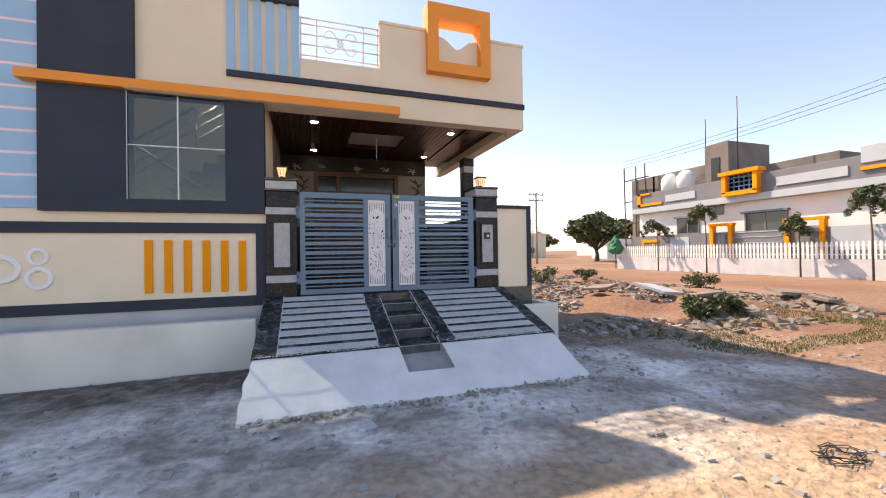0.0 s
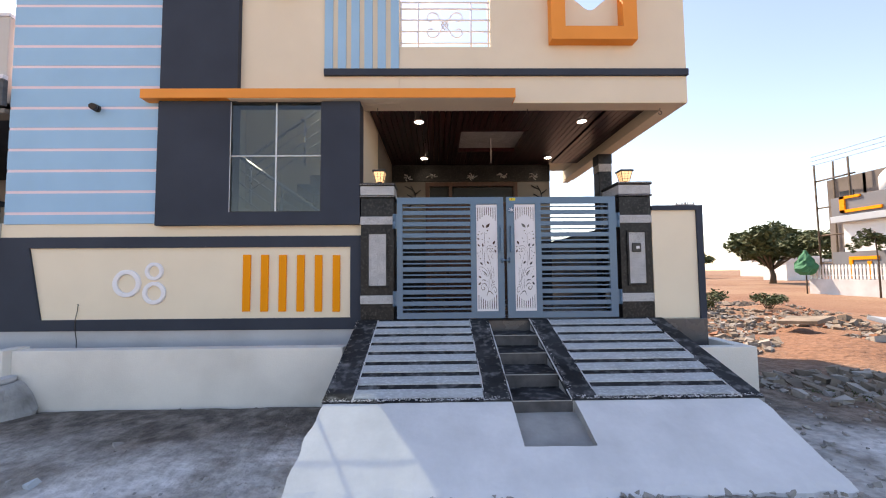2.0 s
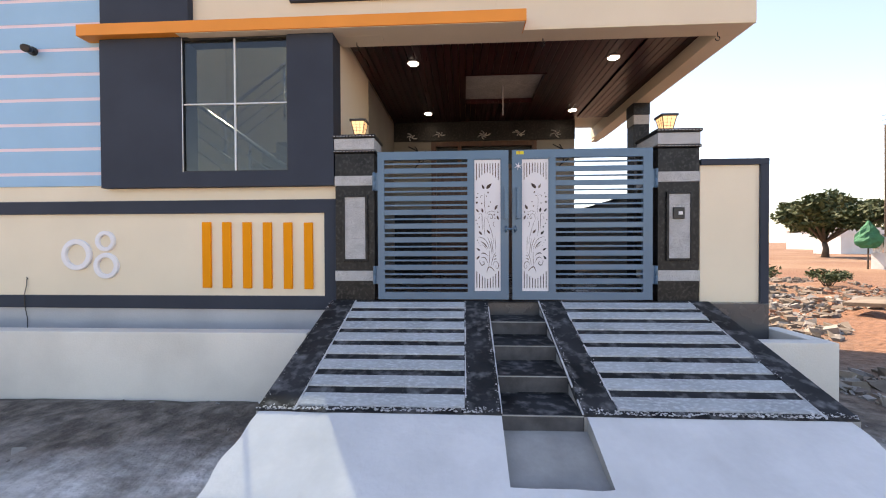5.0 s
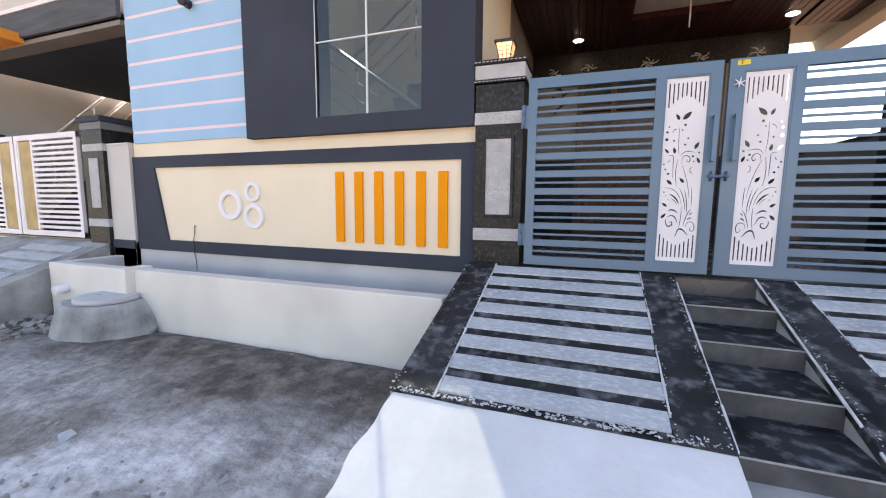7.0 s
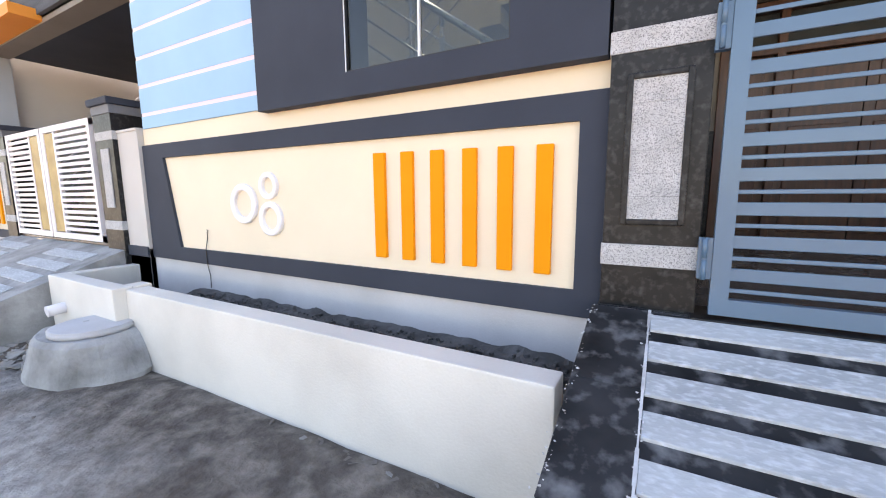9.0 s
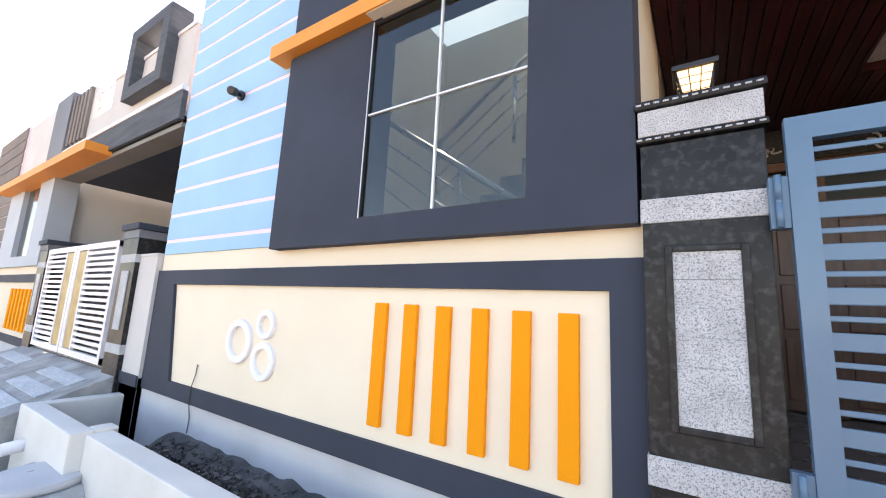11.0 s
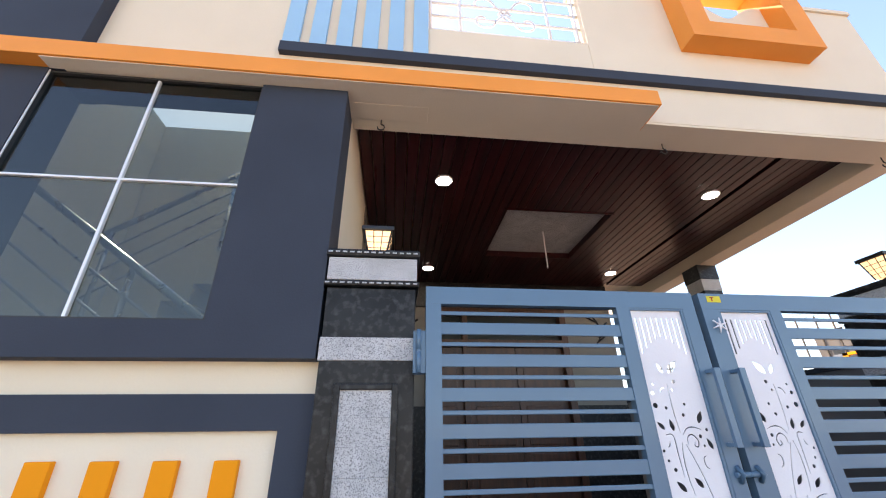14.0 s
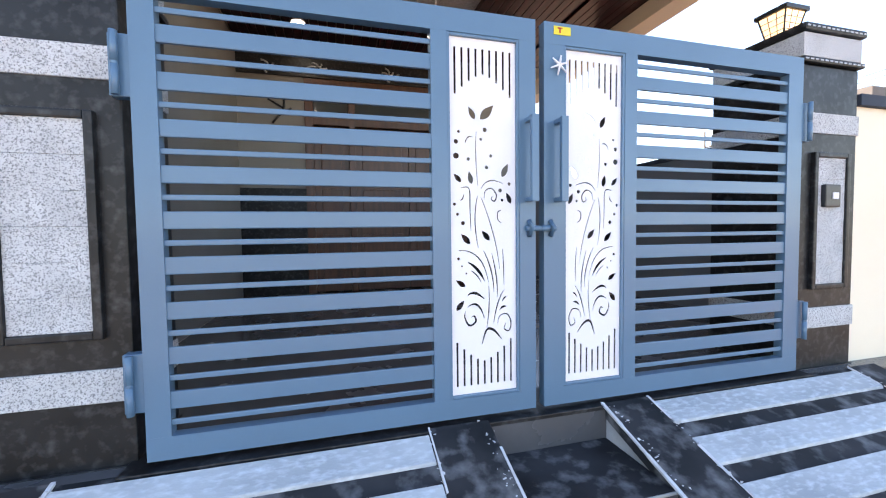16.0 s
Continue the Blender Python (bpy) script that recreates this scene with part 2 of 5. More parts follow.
def box(name, x0, x1, y0, y1, z0, z1, material, parent=None, bevel=0.004, **k):
    bm = bmesh.new()
    add_box(bm, x0, x1, y0, y1, z0, z1, bevel)
    return finish(name, bm, material, parent, **k)


def boxes(name, rows, material, parent=None, bevel=0.004, **k):
    bm = bmesh.new()
    for r in rows:
        add_box(bm, *r, bevel)
    return finish(name, bm, material, parent, **k)


def prism(name, pts, axis, a, b, material, parent=None, **k):
    """Extrude a polygon. axis 'y': pts are (x, z), from y=a to b; axis 'x': pts are (y, z); axis 'z': (x, y)."""
    bm = bmesh.new()

    def at(p, v):
        return (p[0], v, p[1]) if axis == "y" else (v, p[0], p[1]) if axis == "x" else (p[0], p[1], v)
    lo = [bm.verts.new(at(p, a)) for p in pts]
    hi = [bm.verts.new(at(p, b)) for p in pts]
    bm.faces.new(lo)
    bm.faces.new(hi[::-1])
    for i in range(len(pts)):
        j = (i + 1) % len(pts)
        bm.faces.new((lo[i], lo[j], hi[j], hi[i]))
    return finish(name, bm, material, parent, **k)


def add_tube(bm, path, radii, sides=8, mi=0):
    """A tube through points; radii: one number or one for each point."""
    path = [Vector(p) for p in path]
    if not isinstance(radii, (list, tuple)):
        radii = [radii] * len(path)
    rings = []
    for i, p in enumerate(path):
        d = (path[min(i + 1, len(path) - 1)] - path[max(i - 1, 0)]).normalized()
        u = d.cross(Vector((0, 0, 1)) if abs(d.z) < 0.9 else Vector((1, 0, 0))).normalized()
        w = d.cross(u)
        rings.append([bm.verts.new(p + radii[i] * (u * math.cos(a) + w * math.sin(a))) for a in [2 * math.pi * s / sides for s in range(sides)]])
    for r0, r1 in zip(rings, rings[1:]):
        for s in range(sides):
            f = bm.faces.new((r0[s], r0[(s + 1) % sides], r1[(s + 1) % sides], r1[s]))
            f.material_index, f.smooth = mi, True
    for r in (rings[0], rings[-1]):
        bm.faces.new(r).material_index = mi


def tubes(name, paths, radius, material, parent=None, sides=8, **k):
    bm = bmesh.new()
    for p in paths:
        add_tube(bm, p, radius, sides)
    return finish(name, bm, material, parent, **k)


def empty(name, x=0, y=0, z=0, **k):
    ob = new(name)
    ob.location = (x, y, z)
    return tagged(ob, **k)


def under(parent, *obs):
    """Parent parts that were built in world coordinates."""
    for o in obs:
        o.parent = parent
        o.matrix_parent_inverse = Matrix.Translation(-parent.location)


S = dict(kind="structure")


# ---- ground ----
def ground():
    def axis(lo, hi, step):
        near = [lo + i * step for i in range(int((hi - lo) / step) + 1)]
        far_lo = [lo - d for d in (1500, 600, 250, 120, 60, 30, 15, 7, 3, 1)]
        far_hi = [hi + d for d in (1, 3, 7, 15, 30, 60, 120, 250, 600, 1500)]
        return far_lo + near + far_hi
    xs, ys = axis(-12, 26, 0.19), axis(-3, 26, 0.19)
    bm = bmesh.new()
    grid = []
    for y in ys:
        row = []
        for x in xs:
            v = Vector((x * 0.6, y * 0.6, 0))
            z = 0.035 * noise.noise(v) + 0.02 * noise.noise(v * 3.1) + 0.010 * noise.noise(v * 9)
            lot = min(1, max(0, (x - 5.5) / 3)) * min(1, max(0, (y - 4.6) / 2)) * min(1, max(0, (15.5 - x) / 3))
            z += lot * (0.16 + 0.22 * noise.noise(v * 0.9) + 0.10 * noise.noise(v * 2.3))
            if y < 6.1 and y > 4.5 and x < -0.7:
                z += 0.03
            if -5.8 < x < 4.3 and 4.3 < y < 12:
                z = min(z, -0.01) if x > -0.7 or y > 6.15 else z
            if abs(x) > 40 or abs(y) > 40:
                z = 0
            row.append(bm.verts.new((x, y, z)))
        grid.append(row)
    for r0, r1 in zip(grid, grid[1:]):
        for i in range(len(xs) - 1):
            bm.faces.new((r0[i], r0[i + 1], r1[i + 1], r1[i]))
    return finish("ground", bm, GROUND, smooth=True, kind="structure", label="dusty bare earth with cement stains and red soil")


ground()

# ---- the house: walls of the front ----
F = 6.82
wl = box("wall_front_lower", -5.55, -0.60, F, F + 0.18, 0.83, 2.30, CREAM_PANEL, **S)
box("plinth", -5.55, -0.60, F - 0.012, F + 0.18, -0.2, 0.829, PLINTH, **S)
prism("trim_left_wedge", [(-5.545, 0.83), (-4.945, 0.975), (-5.14, 1.95), (-5.545, 2.10)], "y", F - 0.03, F + 0.002, SLATE, **S)
prism("trim_top_band", [(-5.14, 1.95), (-0.77, 1.94), (-0.60, 2.095), (-5.545, 2.10)], "y", F - 0.031, F + 0.002, SLATE, **S)
prism("trim_bottom_band", [(-5.545, 0.83), (-0.60, 0.81), (-0.77, 0.97), (-4.945, 0.975)], "y", F - 0.031, F + 0.002, SLATE, **S)
prism("trim_right_band", [(-0.60, 0.81), (-0.60, 2.095), (-0.77, 1.94), (-0.77, 0.97)], "y", F - 0.03, F + 0.002, SLATE, **S)


def ring(x, z, r, w):
    bm = bmesh.new()
    n = 48
    prof = [(r - w, 0.0), (r - w, -0.028), (r - w + 0.008, -0.035), (r - 0.008, -0.035), (r, -0.028), (r, 0.0)]
    rows = [[bm.verts.new((q * math.cos(2 * math.pi * i / n), d, q * math.sin(2 * math.pi * i / n))) for q, d in prof] for i in range(n)]
    for i in range(n):
        a, b = rows[i], rows[(i + 1) % n]
        for j in range(len(prof)):
            k = (j + 1) % len(prof)
            bm.faces.new((a[j], b[j], b[k], a[k]))
    ob = finish("wall_ring", bm, RINGWHITE, smooth=False, label="white painted plaster ring on the cream wall", category="wall ornament", group="rings on the wall")
    ob.location = (x, F + 0.001, z)


ring(-3.81, 1.46, 0.188, 0.062)
ring(-3.445, 1.622, 0.122, 0.048)
ring(-3.437, 1.326, 0.155, 0.055)
bar = box("wall_bar", -0.05, 0.05, -0.032, 0.001, -0.388, 0.388, YELLOW, bevel=0.005, label="amber painted vertical plaster bar on cream wall", category="wall ornament", group="amber bars on the wall")
bar.location = (-2.188, F, 1.453)
for i in range(1, 6):
    copy_thing(bar, pose(-2.188 + 0.2452 * i, F, 1.453 - 0.003 * i))

# blue boarded wall
wb = box("wall_blue", -5.5, -3.405, F - 0.016, F + 0.2, 2.30, 5.88, PINK, **S)
zs = [2.283] + [2.43 + 0.2965 * k for k in range(12)] + [5.89]
for k in range(len(zs) - 1):
    box("panel", -5.503, -3.408, F - 0.02, F + 0.01, zs[k] + (0.019 if k else 0), zs[k + 1] - 0.019, BLUE, wb, bevel=0.002)
box("wall_blue_return", -5.5, -5.3, F + 0.2, 9.0, 2.30, 5.86, CREAM, **S)

# slate window surround and the pilaster above it
WX0, WX1, WZ0, WZ1 = -2.42, -1.165, 2.42, 3.965
Y0 = 6.725
boxes("window_surround", [(-3.41, WX0, Y0, 7.0, 2.245, 3.97), (WX1, -0.632, Y0, 7.0, 2.245, 3.97), (WX0, WX1, Y0, 7.0, 2.245, WZ0), (WX0, WX1, Y0 + 0.03, 7.0, WZ1, 3.97)], SLATE, bevel=0.0, **S)
boxes("pilaster_slate", [(-3.405, -2.335, Y0 + 0.005, 7.02, 3.972, 5.885), (-2.335, -0.09, Y0 + 0.005, 7.0, 5.63, 5.87)], SLATE, bevel=0.004, **S)
box("wall_upper_cream", -2.335, -0.09, F, F + 0.15, 3.972, 5.63, CREAM, **S)
for i in range(6):
    box("trim_blue_strip_%d" % i, -1.15 + 0.188 * i, -1.035 + 0.188 * i - (0.0 if i < 5 else 0.0), F - 0.03, F + 0.002, 4.47, 5.629, BLUE, **S)

# window: aluminium bars and four panes
win = empty("window_1", -1.78, 6.83, 2.42, kind="structure", label="four-pane tinted window in white aluminium frame")
mz, mx, gy = 3.205, -1.793, 6.758
under(win, boxes("frame", [(WX0, WX0 + 0.012, gy - 0.02, gy + 0.03, WZ0, WZ1), (WX1 - 0.012, WX1, gy - 0.02, gy + 0.03, WZ0, WZ1), (WX0, WX1, gy - 0.02, gy + 0.03, WZ1 - 0.014, WZ1), (WX0, WX1, gy - 0.02, gy + 0.03, WZ0, WZ0 + 0.012)], BLACK, bevel=0.003),
      boxes("mullion", [(mx - 0.008, mx + 0.008, gy - 0.016, gy + 0.01, WZ0, WZ1), (WX0, WX1, gy - 0.015, gy + 0.009, mz - 0.007, mz + 0.007), (WX0, WX0 + 0.010, gy - 0.028, gy - 0.02, WZ0, WZ1)], ALU, bevel=0.004))
for a, b, c, d in ((WX0, mx, WZ0, mz), (mx, WX1, WZ0, mz), (WX0, mx, mz, WZ1), (mx, WX1, mz, WZ1)):
    p = box("pane", a + 0.01, b - 0.01, gy, gy + 0.006, c + 0.01, d - 0.01, GLASS, bevel=0)
    under(win, p)

# parapet over the porch with the wavy dip, the dark band and the orange ornaments
boxes("wall_parapet_low", [(-0.09, 1.225, F, F + 0.15, 4.0, 4.81)], CREAM, **S)
dip = [(2.26 + 0.83 * i / 24, 5.56 - 0.2 * math.exp(-((i - 12) / 5.5) ** 2)) for i in range(25)]
prism("wall_parapet", [(1.226, 4.0), (1.226, 5.60), (2.20, 5.60)] + dip + [(3.16, 5.60), (4.05, 5.60), (4.05, 4.0)], "y", F, F + 0.15, CREAM, **S)
boxes("coping_parapet", [(1.21, 2.06, F - 0.02, F + 0.17, 5.60, 5.65), (3.28, 4.07, F - 0.02, F + 0.17, 5.60, 5.65)], CREAM, **S)
box("wall_parapet_side", 3.90, 4.05, F + 0.15, 12.0, 4.0, 5.60, CREAM, **S)
box("trim_dark_band", -1.155, 4.058, F - 0.045, F + 0.01, 4.372, 4.468, SLATE, **S)
boxes("trim_orange_frame", [(2.06, 2.26, 6.655, 6.99, 4.83, 6.07), (3.08, 3.28, 6.655, 6.99, 4.83, 6.07), (2.26, 3.08, 6.655, 6.99, 4.83, 5.02), (2.26, 3.08, 6.655, 6.99, 5.80, 6.07)], ORANGE, bevel=0.0, **S)
box("trim_orange_shelf", -3.60, 1.53, 6.63, 6.9, 3.98, 4.11, ORANGE, **S)
box("soffit_shelf", -2.42, 1.515, 6.644, 6.9, 3.974, 3.979, CREAM, bevel=0, **S)

rail = empty("parapet_railing", 0.57, F + 0.07, 4.81, label="white steel parapet railing with scroll ornament", category="railing")
paths = [[(-0.09, F + .07, z), (1.225, F + .07, z)] for z in (4.90, 5.08, 5.25, 5.42, 5.52)] + [[(x, F + .07, 4.8), (x, F + .07, 5.52)] for x in (-0.07, 0.18, 0.95, 1.2)]
under(rail, tubes("bar", paths, 0.013, WHITE))


def curl(cx, cz, r, s0, s1, n=26, y=F + .06):
    return [(cx + r * (1 - 0.7 * i / n) * math.cos(s0 + (s1 - s0) * i / n), y, cz + r * (1 - 0.7 * i / n) * math.sin(s0 + (s1 - s0) * i / n)) for i in range(n + 1)]


sc = []
for sx in (-1, 1):
    for sz in (-1, 1):
        a0 = math.atan2(-sz, -sx)
        sc.append([(0.565, F + .06, 5.17)] + curl(0.565 + sx * 0.19, 5.17 + sz * 0.10, 0.11, math.pi if sx > 0 else 0, (math.pi if sx > 0 else 0) - sx * sz * 5.2))
under(rail, tubes("scroll", sc, 0.009, WHITE, sides=6),
      tubes("diamond", [[(0.515, F + .06, 5.17), (0.565, F + .06, 5.24), (0.615, F + .06, 5.17), (0.565, F + .06, 5.10), (0.515, F + .06, 5.17)]], 0.012, WHITE, sides=6))

# ---- the porch ----
box("roof_porch", -0.63, 4.05, F + 0.15, 11.6, 4.23, 4.36, CREAM, **S)
boxes("ceiling_border", [(-0.63, 4.05, F + 0.003, 7.09, 3.98, 4.232), (3.80, 4.05, 7.09, 11.6, 3.98, 4.232)], CREAM, bevel=0.003, **S)
bm = bmesh.new()
px = -0.62
while px < 3.79:
    x1 = min(px + 0.1, 3.80)
    segs = [(7.09, 10.6)]
    if x1 > 0.89 and px < 2.07:
        segs = [(7.09, 8.33), (9.50, 10.6)]
    low = 4.12 if px < 3.10 else 4.155
    if 3.06 <= px < 3.14:
        low = 4.185
    for a, b in segs:
        add_box(bm, px + 0.004, x1 - 0.004, a, b, low, low + 0.06, 0.004)
    px += 0.1
finish("ceiling", bm, WOODC, kind="structure", label="maroon plank false ceiling with a square recess")
boxes("ceiling_recess", [(0.87, 2.09, 8.31, 9.52, 4.192, 4.2)], GREYSTONE, bevel=0, **S)
boxes("ceiling_recess_edge", [(0.86, 0.885, 8.31, 9.52, 4.11, 4.19), (2.075, 2.10, 8.31, 9.52, 4.11, 4.19), (0.885, 2.075, 8.305, 8.325, 4.11, 4.19), (0.885, 2.075, 9.505, 9.525, 4.11, 4.19)], WOODC, bevel=0, **S)
tubes("fan_rod", [[(1.50, 8.92, 4.195), (1.50, 8.92, 3.70)]], 0.009, WHITE, label="white fan rod hanging from ceiling recess", category="fan rod")


def downlight(x, y):
    bm = bmesh.new()
    add_tube(bm, [(0, 0, 0.01), (0, 0, -0.012)], 0.085, 28)
    t = empty("downlight", x, y, 4.12, label="round lit ceiling downlight with white rim", category="downlight", group="porch downlights")
    rim = finish("rim", bm, WHITE, t)
    bm = bmesh.new()
    add_tube(bm, [(0, 0, -0.011), (0, 0, -0.016)], 0.072, 28)
    finish("diffuser", bm, BULB, t)


for x, y in ((0.14, 7.86), (2.90, 7.85), (0.16, 10.0), (2.92, 9.98)):
    downlight(x, y)


def hook(x, y):
    pts = [(x, y, 3.99), (x, y, 3.93)] + [(x + 0.025 * math.sin(a), y, 3.905 + 0.025 * math.cos(a)) for a in [0.3 + 0.45 * i for i in range(11)]]
    tubes("ceiling_hook", [pts], 0.005, BLACK, sides=6, label="small dark iron hook in the soffit", category="hook", group="soffit hooks")


for x, y in ((-0.42, 6.97), (1.78, 7.02), (3.75, 7.0)):
    hook(x, y)

box("floor_porch", -0.62, 4.05, 6.62, 11.6, 0.2, 0.925, TILE, **S)
box("wall_porch_left", -0.80, -0.632, 7.0, 11.6, 0.8, 4.36, CREAM, **S)
DX0, DX1, DT = 0.17, 2.35, 3.70
# cream-beige back wall, coloured dark taupe to carry the porch shade
boxes("wall_porch_back", [(-0.632, DX0, 10.6, 10.8, 0.9, 4.22), (DX1, 3.13, 10.6, 10.8, 0.9, 4.22), (DX0, DX1, 10.6, 10.8, DT, 4.22), (2.95, 3.13, 10.8, 15, 0.9, 4.22)], TAUPE, bevel=0.002, **S)
box("wall_porch_left_lining", -0.631, -0.622, 8.4, 10.6, 0.925, 4.11, TAUPE, bevel=0, **S)
# dark strips added low on the back wall in place of shade behind the gate
boxes("dado_porch_shade", [(-0.62, DX0 - 0.002, 10.585, 10.6, 0.925, 2.3), (DX1 + 0.002, 3.135, 10.585, 10.6, 0.925, 2.3)], GRANITE, bevel=0.002, **S)
box("frieze", -0.62, 3.13, 10.57, 10.6, 3.72, 4.119, GRANITE, **S)
frng = random.Random(31)
sprays = []
for cx, cz, n in ((-0.25, 3.82, 5), (0.35, 3.85, 5), (1.25, 3.83, 7), (2.0, 3.85, 6), (2.75, 3.84, 5)):
    for k in range(n):
        a0, r = 2 * math.pi * k / n + frng.uniform(-.3, .3), frng.uniform(.05, .10)
        sprays.append([(cx + r * s * 1.6 * math.cos(a0 + s), 10.566, cz + r * s * math.sin(a0 + s)) for s in (0.15, 0.5, 0.8, 1.0)])
tubes("frieze_ornament", sprays, 0.012, GREYSTONE, sides=5, **S)
for cx in (-0.22, 2.78):
    vine = [[(cx + 0.12 * math.sin(3.2 * s) + 0.05 * s, 10.592, 3.12 + 0.5 * s) for s in [k / 9 for k in range(10)]]]
    vine += [[(cx + 0.12 * math.sin(3.2 * s) + 0.05 * s, 10.592, 3.12 + 0.5 * s), (cx + 0.12 * math.sin(3.2 * s) + 0.16 * (-1) ** i, 10.592, 3.22 + 0.5 * s)] for i, s in enumerate((0.2, 0.4, 0.6, 0.8))]
    tubes("wall_vine_ornament", vine, 0.014, GRANITE, sides=5, **S)
door = empty("door_1", 1.26, 10.6, 0.93, kind="structure", label="varnished teak double door with side panels and fanlight")
under(door, boxes("frame", [(DX0, DX0 + 0.1, 10.54, 10.72, 0.93, DT), (DX1 - 0.1, DX1, 10.54, 10.72, 0.93, DT), (DX0, DX1, 10.541, 10.719, DT - 0.1, DT), (DX0, DX1, 10.542, 10.718, 3.12, 3.22), (0.72, 0.80, 10.543, 10.717, 0.93, DT)], WOOD, bevel=0.006))
for i, (a, b) in enumerate(((0.27, 0.72), (0.80, 1.52), (1.53, 2.25))):
    bm = bmesh.new()
    add_box(bm, a, b, 10.63, 10.67, 0.94, 3.12, 0.004)
    for z0, z1 in ((1.05, 1.7), (1.8, 2.3), (2.4, 3.02)):
        add_box(bm, a + 0.09, b - 0.09, 10.615, 10.65, z0, z1, 0.012)
    under(door, finish("leaf", bm, WOOD))
under(door, box("fanlight", DX0 + 0.1, DX1 - 0.1, 10.66, 10.672, 3.22, DT - 0.1, DARKGLASS, bevel=0))
boxes("wall_house_right", [(2.95, 4.05, 14.9, 15.1, 0, 4.0)], CREAM, **S)

# unseen wall added behind the door, keeps sunlight out of the leaf gaps
box("wall_light_block", 0.0, 2.94, 10.86, 10.95, 0.9, 4.3, TAUPE, **S)

# rear column and side compound wall
col = empty("porch_column", 3.92, 9.45, 0.9, kind="structure", label="square porch column clad in black and grey granite")
under(col, box("shaft", 3.78, 4.04, 9.3, 9.58, 0.9, 3.62, GRANITE), box("band", 3.775, 4.045, 9.295, 9.585, 3.62, 3.78, GREYSTONE), box("capital", 3.77, 4.05, 9.29, 9.59, 3.78, 3.985, GRANITE))
# a cream wall; its grey colour stands in for shade seen through the slats
box("wall_side", 3.93, 4.09, 6.90, 15.0, 0.0, 2.43, NBGREY, **S)
box("coping_side", 3.91, 4.11, 6.90, 15.0, 2.43, 2.475, SLATE, **S)
sp = box("wall_side_panel", 3.41, 4.10, 6.74, 6.90, 0.85, 2.43, CREAM_PANEL, **S)
boxes("trim_side_panel", [(3.41, 4.115, 6.71, 6.92, 2.41, 2.475), (4.03, 4.115, 6.712, 6.92, 0.85, 2.41), (3.41, 4.03, 6.713, 6.75, 0.85, 0.91)], SLATE, bevel=0.003, **S)
box("plinth_side", 3.41, 4.10, 6.735, 6.9, -0.2, 0.849, PLINTH, **S)


# ---- gate pillars ----
def gate_pillar(x0, x1, yb, name_label):
    y = 6.715
    t = empty("gate_pillar", (x0 + x1) / 2, y + 0.2, 0.85, label=name_label, category="gate pillar", group="gate pillars")
    w = x1 - x0
    parts = [box("shaft", x0 + .006, x1 - .006, y + .006, yb, 0.85, 2.60, GRANITE, bevel=0.006)]
    for z0, z1 in ((1.155, 1.27), (2.235, 2.345)):
        parts.append(box("band", x0, x1, y - 0.002, yb + .004, z0, z1, GREYSTONE, bevel=0.004))
    parts.append(box("base", x0 - 0.004, x1 + 0.004, y - 0.004, yb + .006, 0.85, 0.93, GRANITE, bevel=0.004))
    px0, px1, z0, z1 = x0 + 0.09, x1 - 0.08, 1.375, 2.13
    f = 0.028
    parts.append(boxes("panel_moulding", [(px0, px0 + f, y - 0.018, y + .01, z0, z1), (px1 - f, px1, y - 0.018, y + .01, z0, z1), (px0 + f, px1 - f, y - 0.0175, y + .01, z0, z0 + f), (px0 + f, px1 - f, y - 0.0175, y + .01, z1 - f, z1)], GRANITE, bevel=0.006))
    n = 6
    hh = (z1 - z0 - 2 * f) / n
    for i in range(n):
        parts.append(box("tile", px0 + f, px1 - f, y - 0.006 - 0.001 * (i % 2), y + .012, z0 + f + hh * i + 0.0004, z0 + f + hh * (i + 1) - 0.0004, GREYSTONE, bevel=0.001))
    parts += [box("cap_lower", x0 - 0.012, x1 + 0.012, y - 0.018, yb + .018, 2.605, 2.635, GRANITE, bevel=0.012),
              box("cap_neck", x0 + 0.0, x1 - 0.0, y - 0.005, yb, 2.64, 2.765, GREYSTONE, bevel=0.004),
              box("cap_top", x0 - 0.016, x1 + 0.016, y - 0.022, yb + .022, 2.77, 2.81, GRANITE, bevel=0.014)]
    for zc, e in ((2.62, 0.0195), (2.79, 0.0235)):
        bm = bmesh.new()
        n = 13
        for i in range(n):
            xa = x0 - 0.01 + (w + 0.02) * (i + 0.15) / n
            add_box(bm, xa, xa + (w + 0.02) / n * 0.62, y - e, y - e + 0.004, zc - 0.004, zc + 0.004)
        parts.append(finish("chisel_marks", bm, GREYSTONE, kind="stuff"))
    under(t, *parts)


gate_pillar(-0.62, -0.16, 7.1, "black granite gate pillar with grey stone inset")
gate_pillar(2.95, 3.40, 7.24, "black granite gate pillar with bell and stone inset")
bell = box("door_bell", 3.105, 3.225, 6.685, 6.712, 1.83, 1.955, BLACK, bevel=0.008, label="black door bell switch on gate pillar", category="door bell")
box("button", 3.155, 3.20, 6.680, 6.686, 1.875, 1.91, WHITE, bell, bevel=0.002)


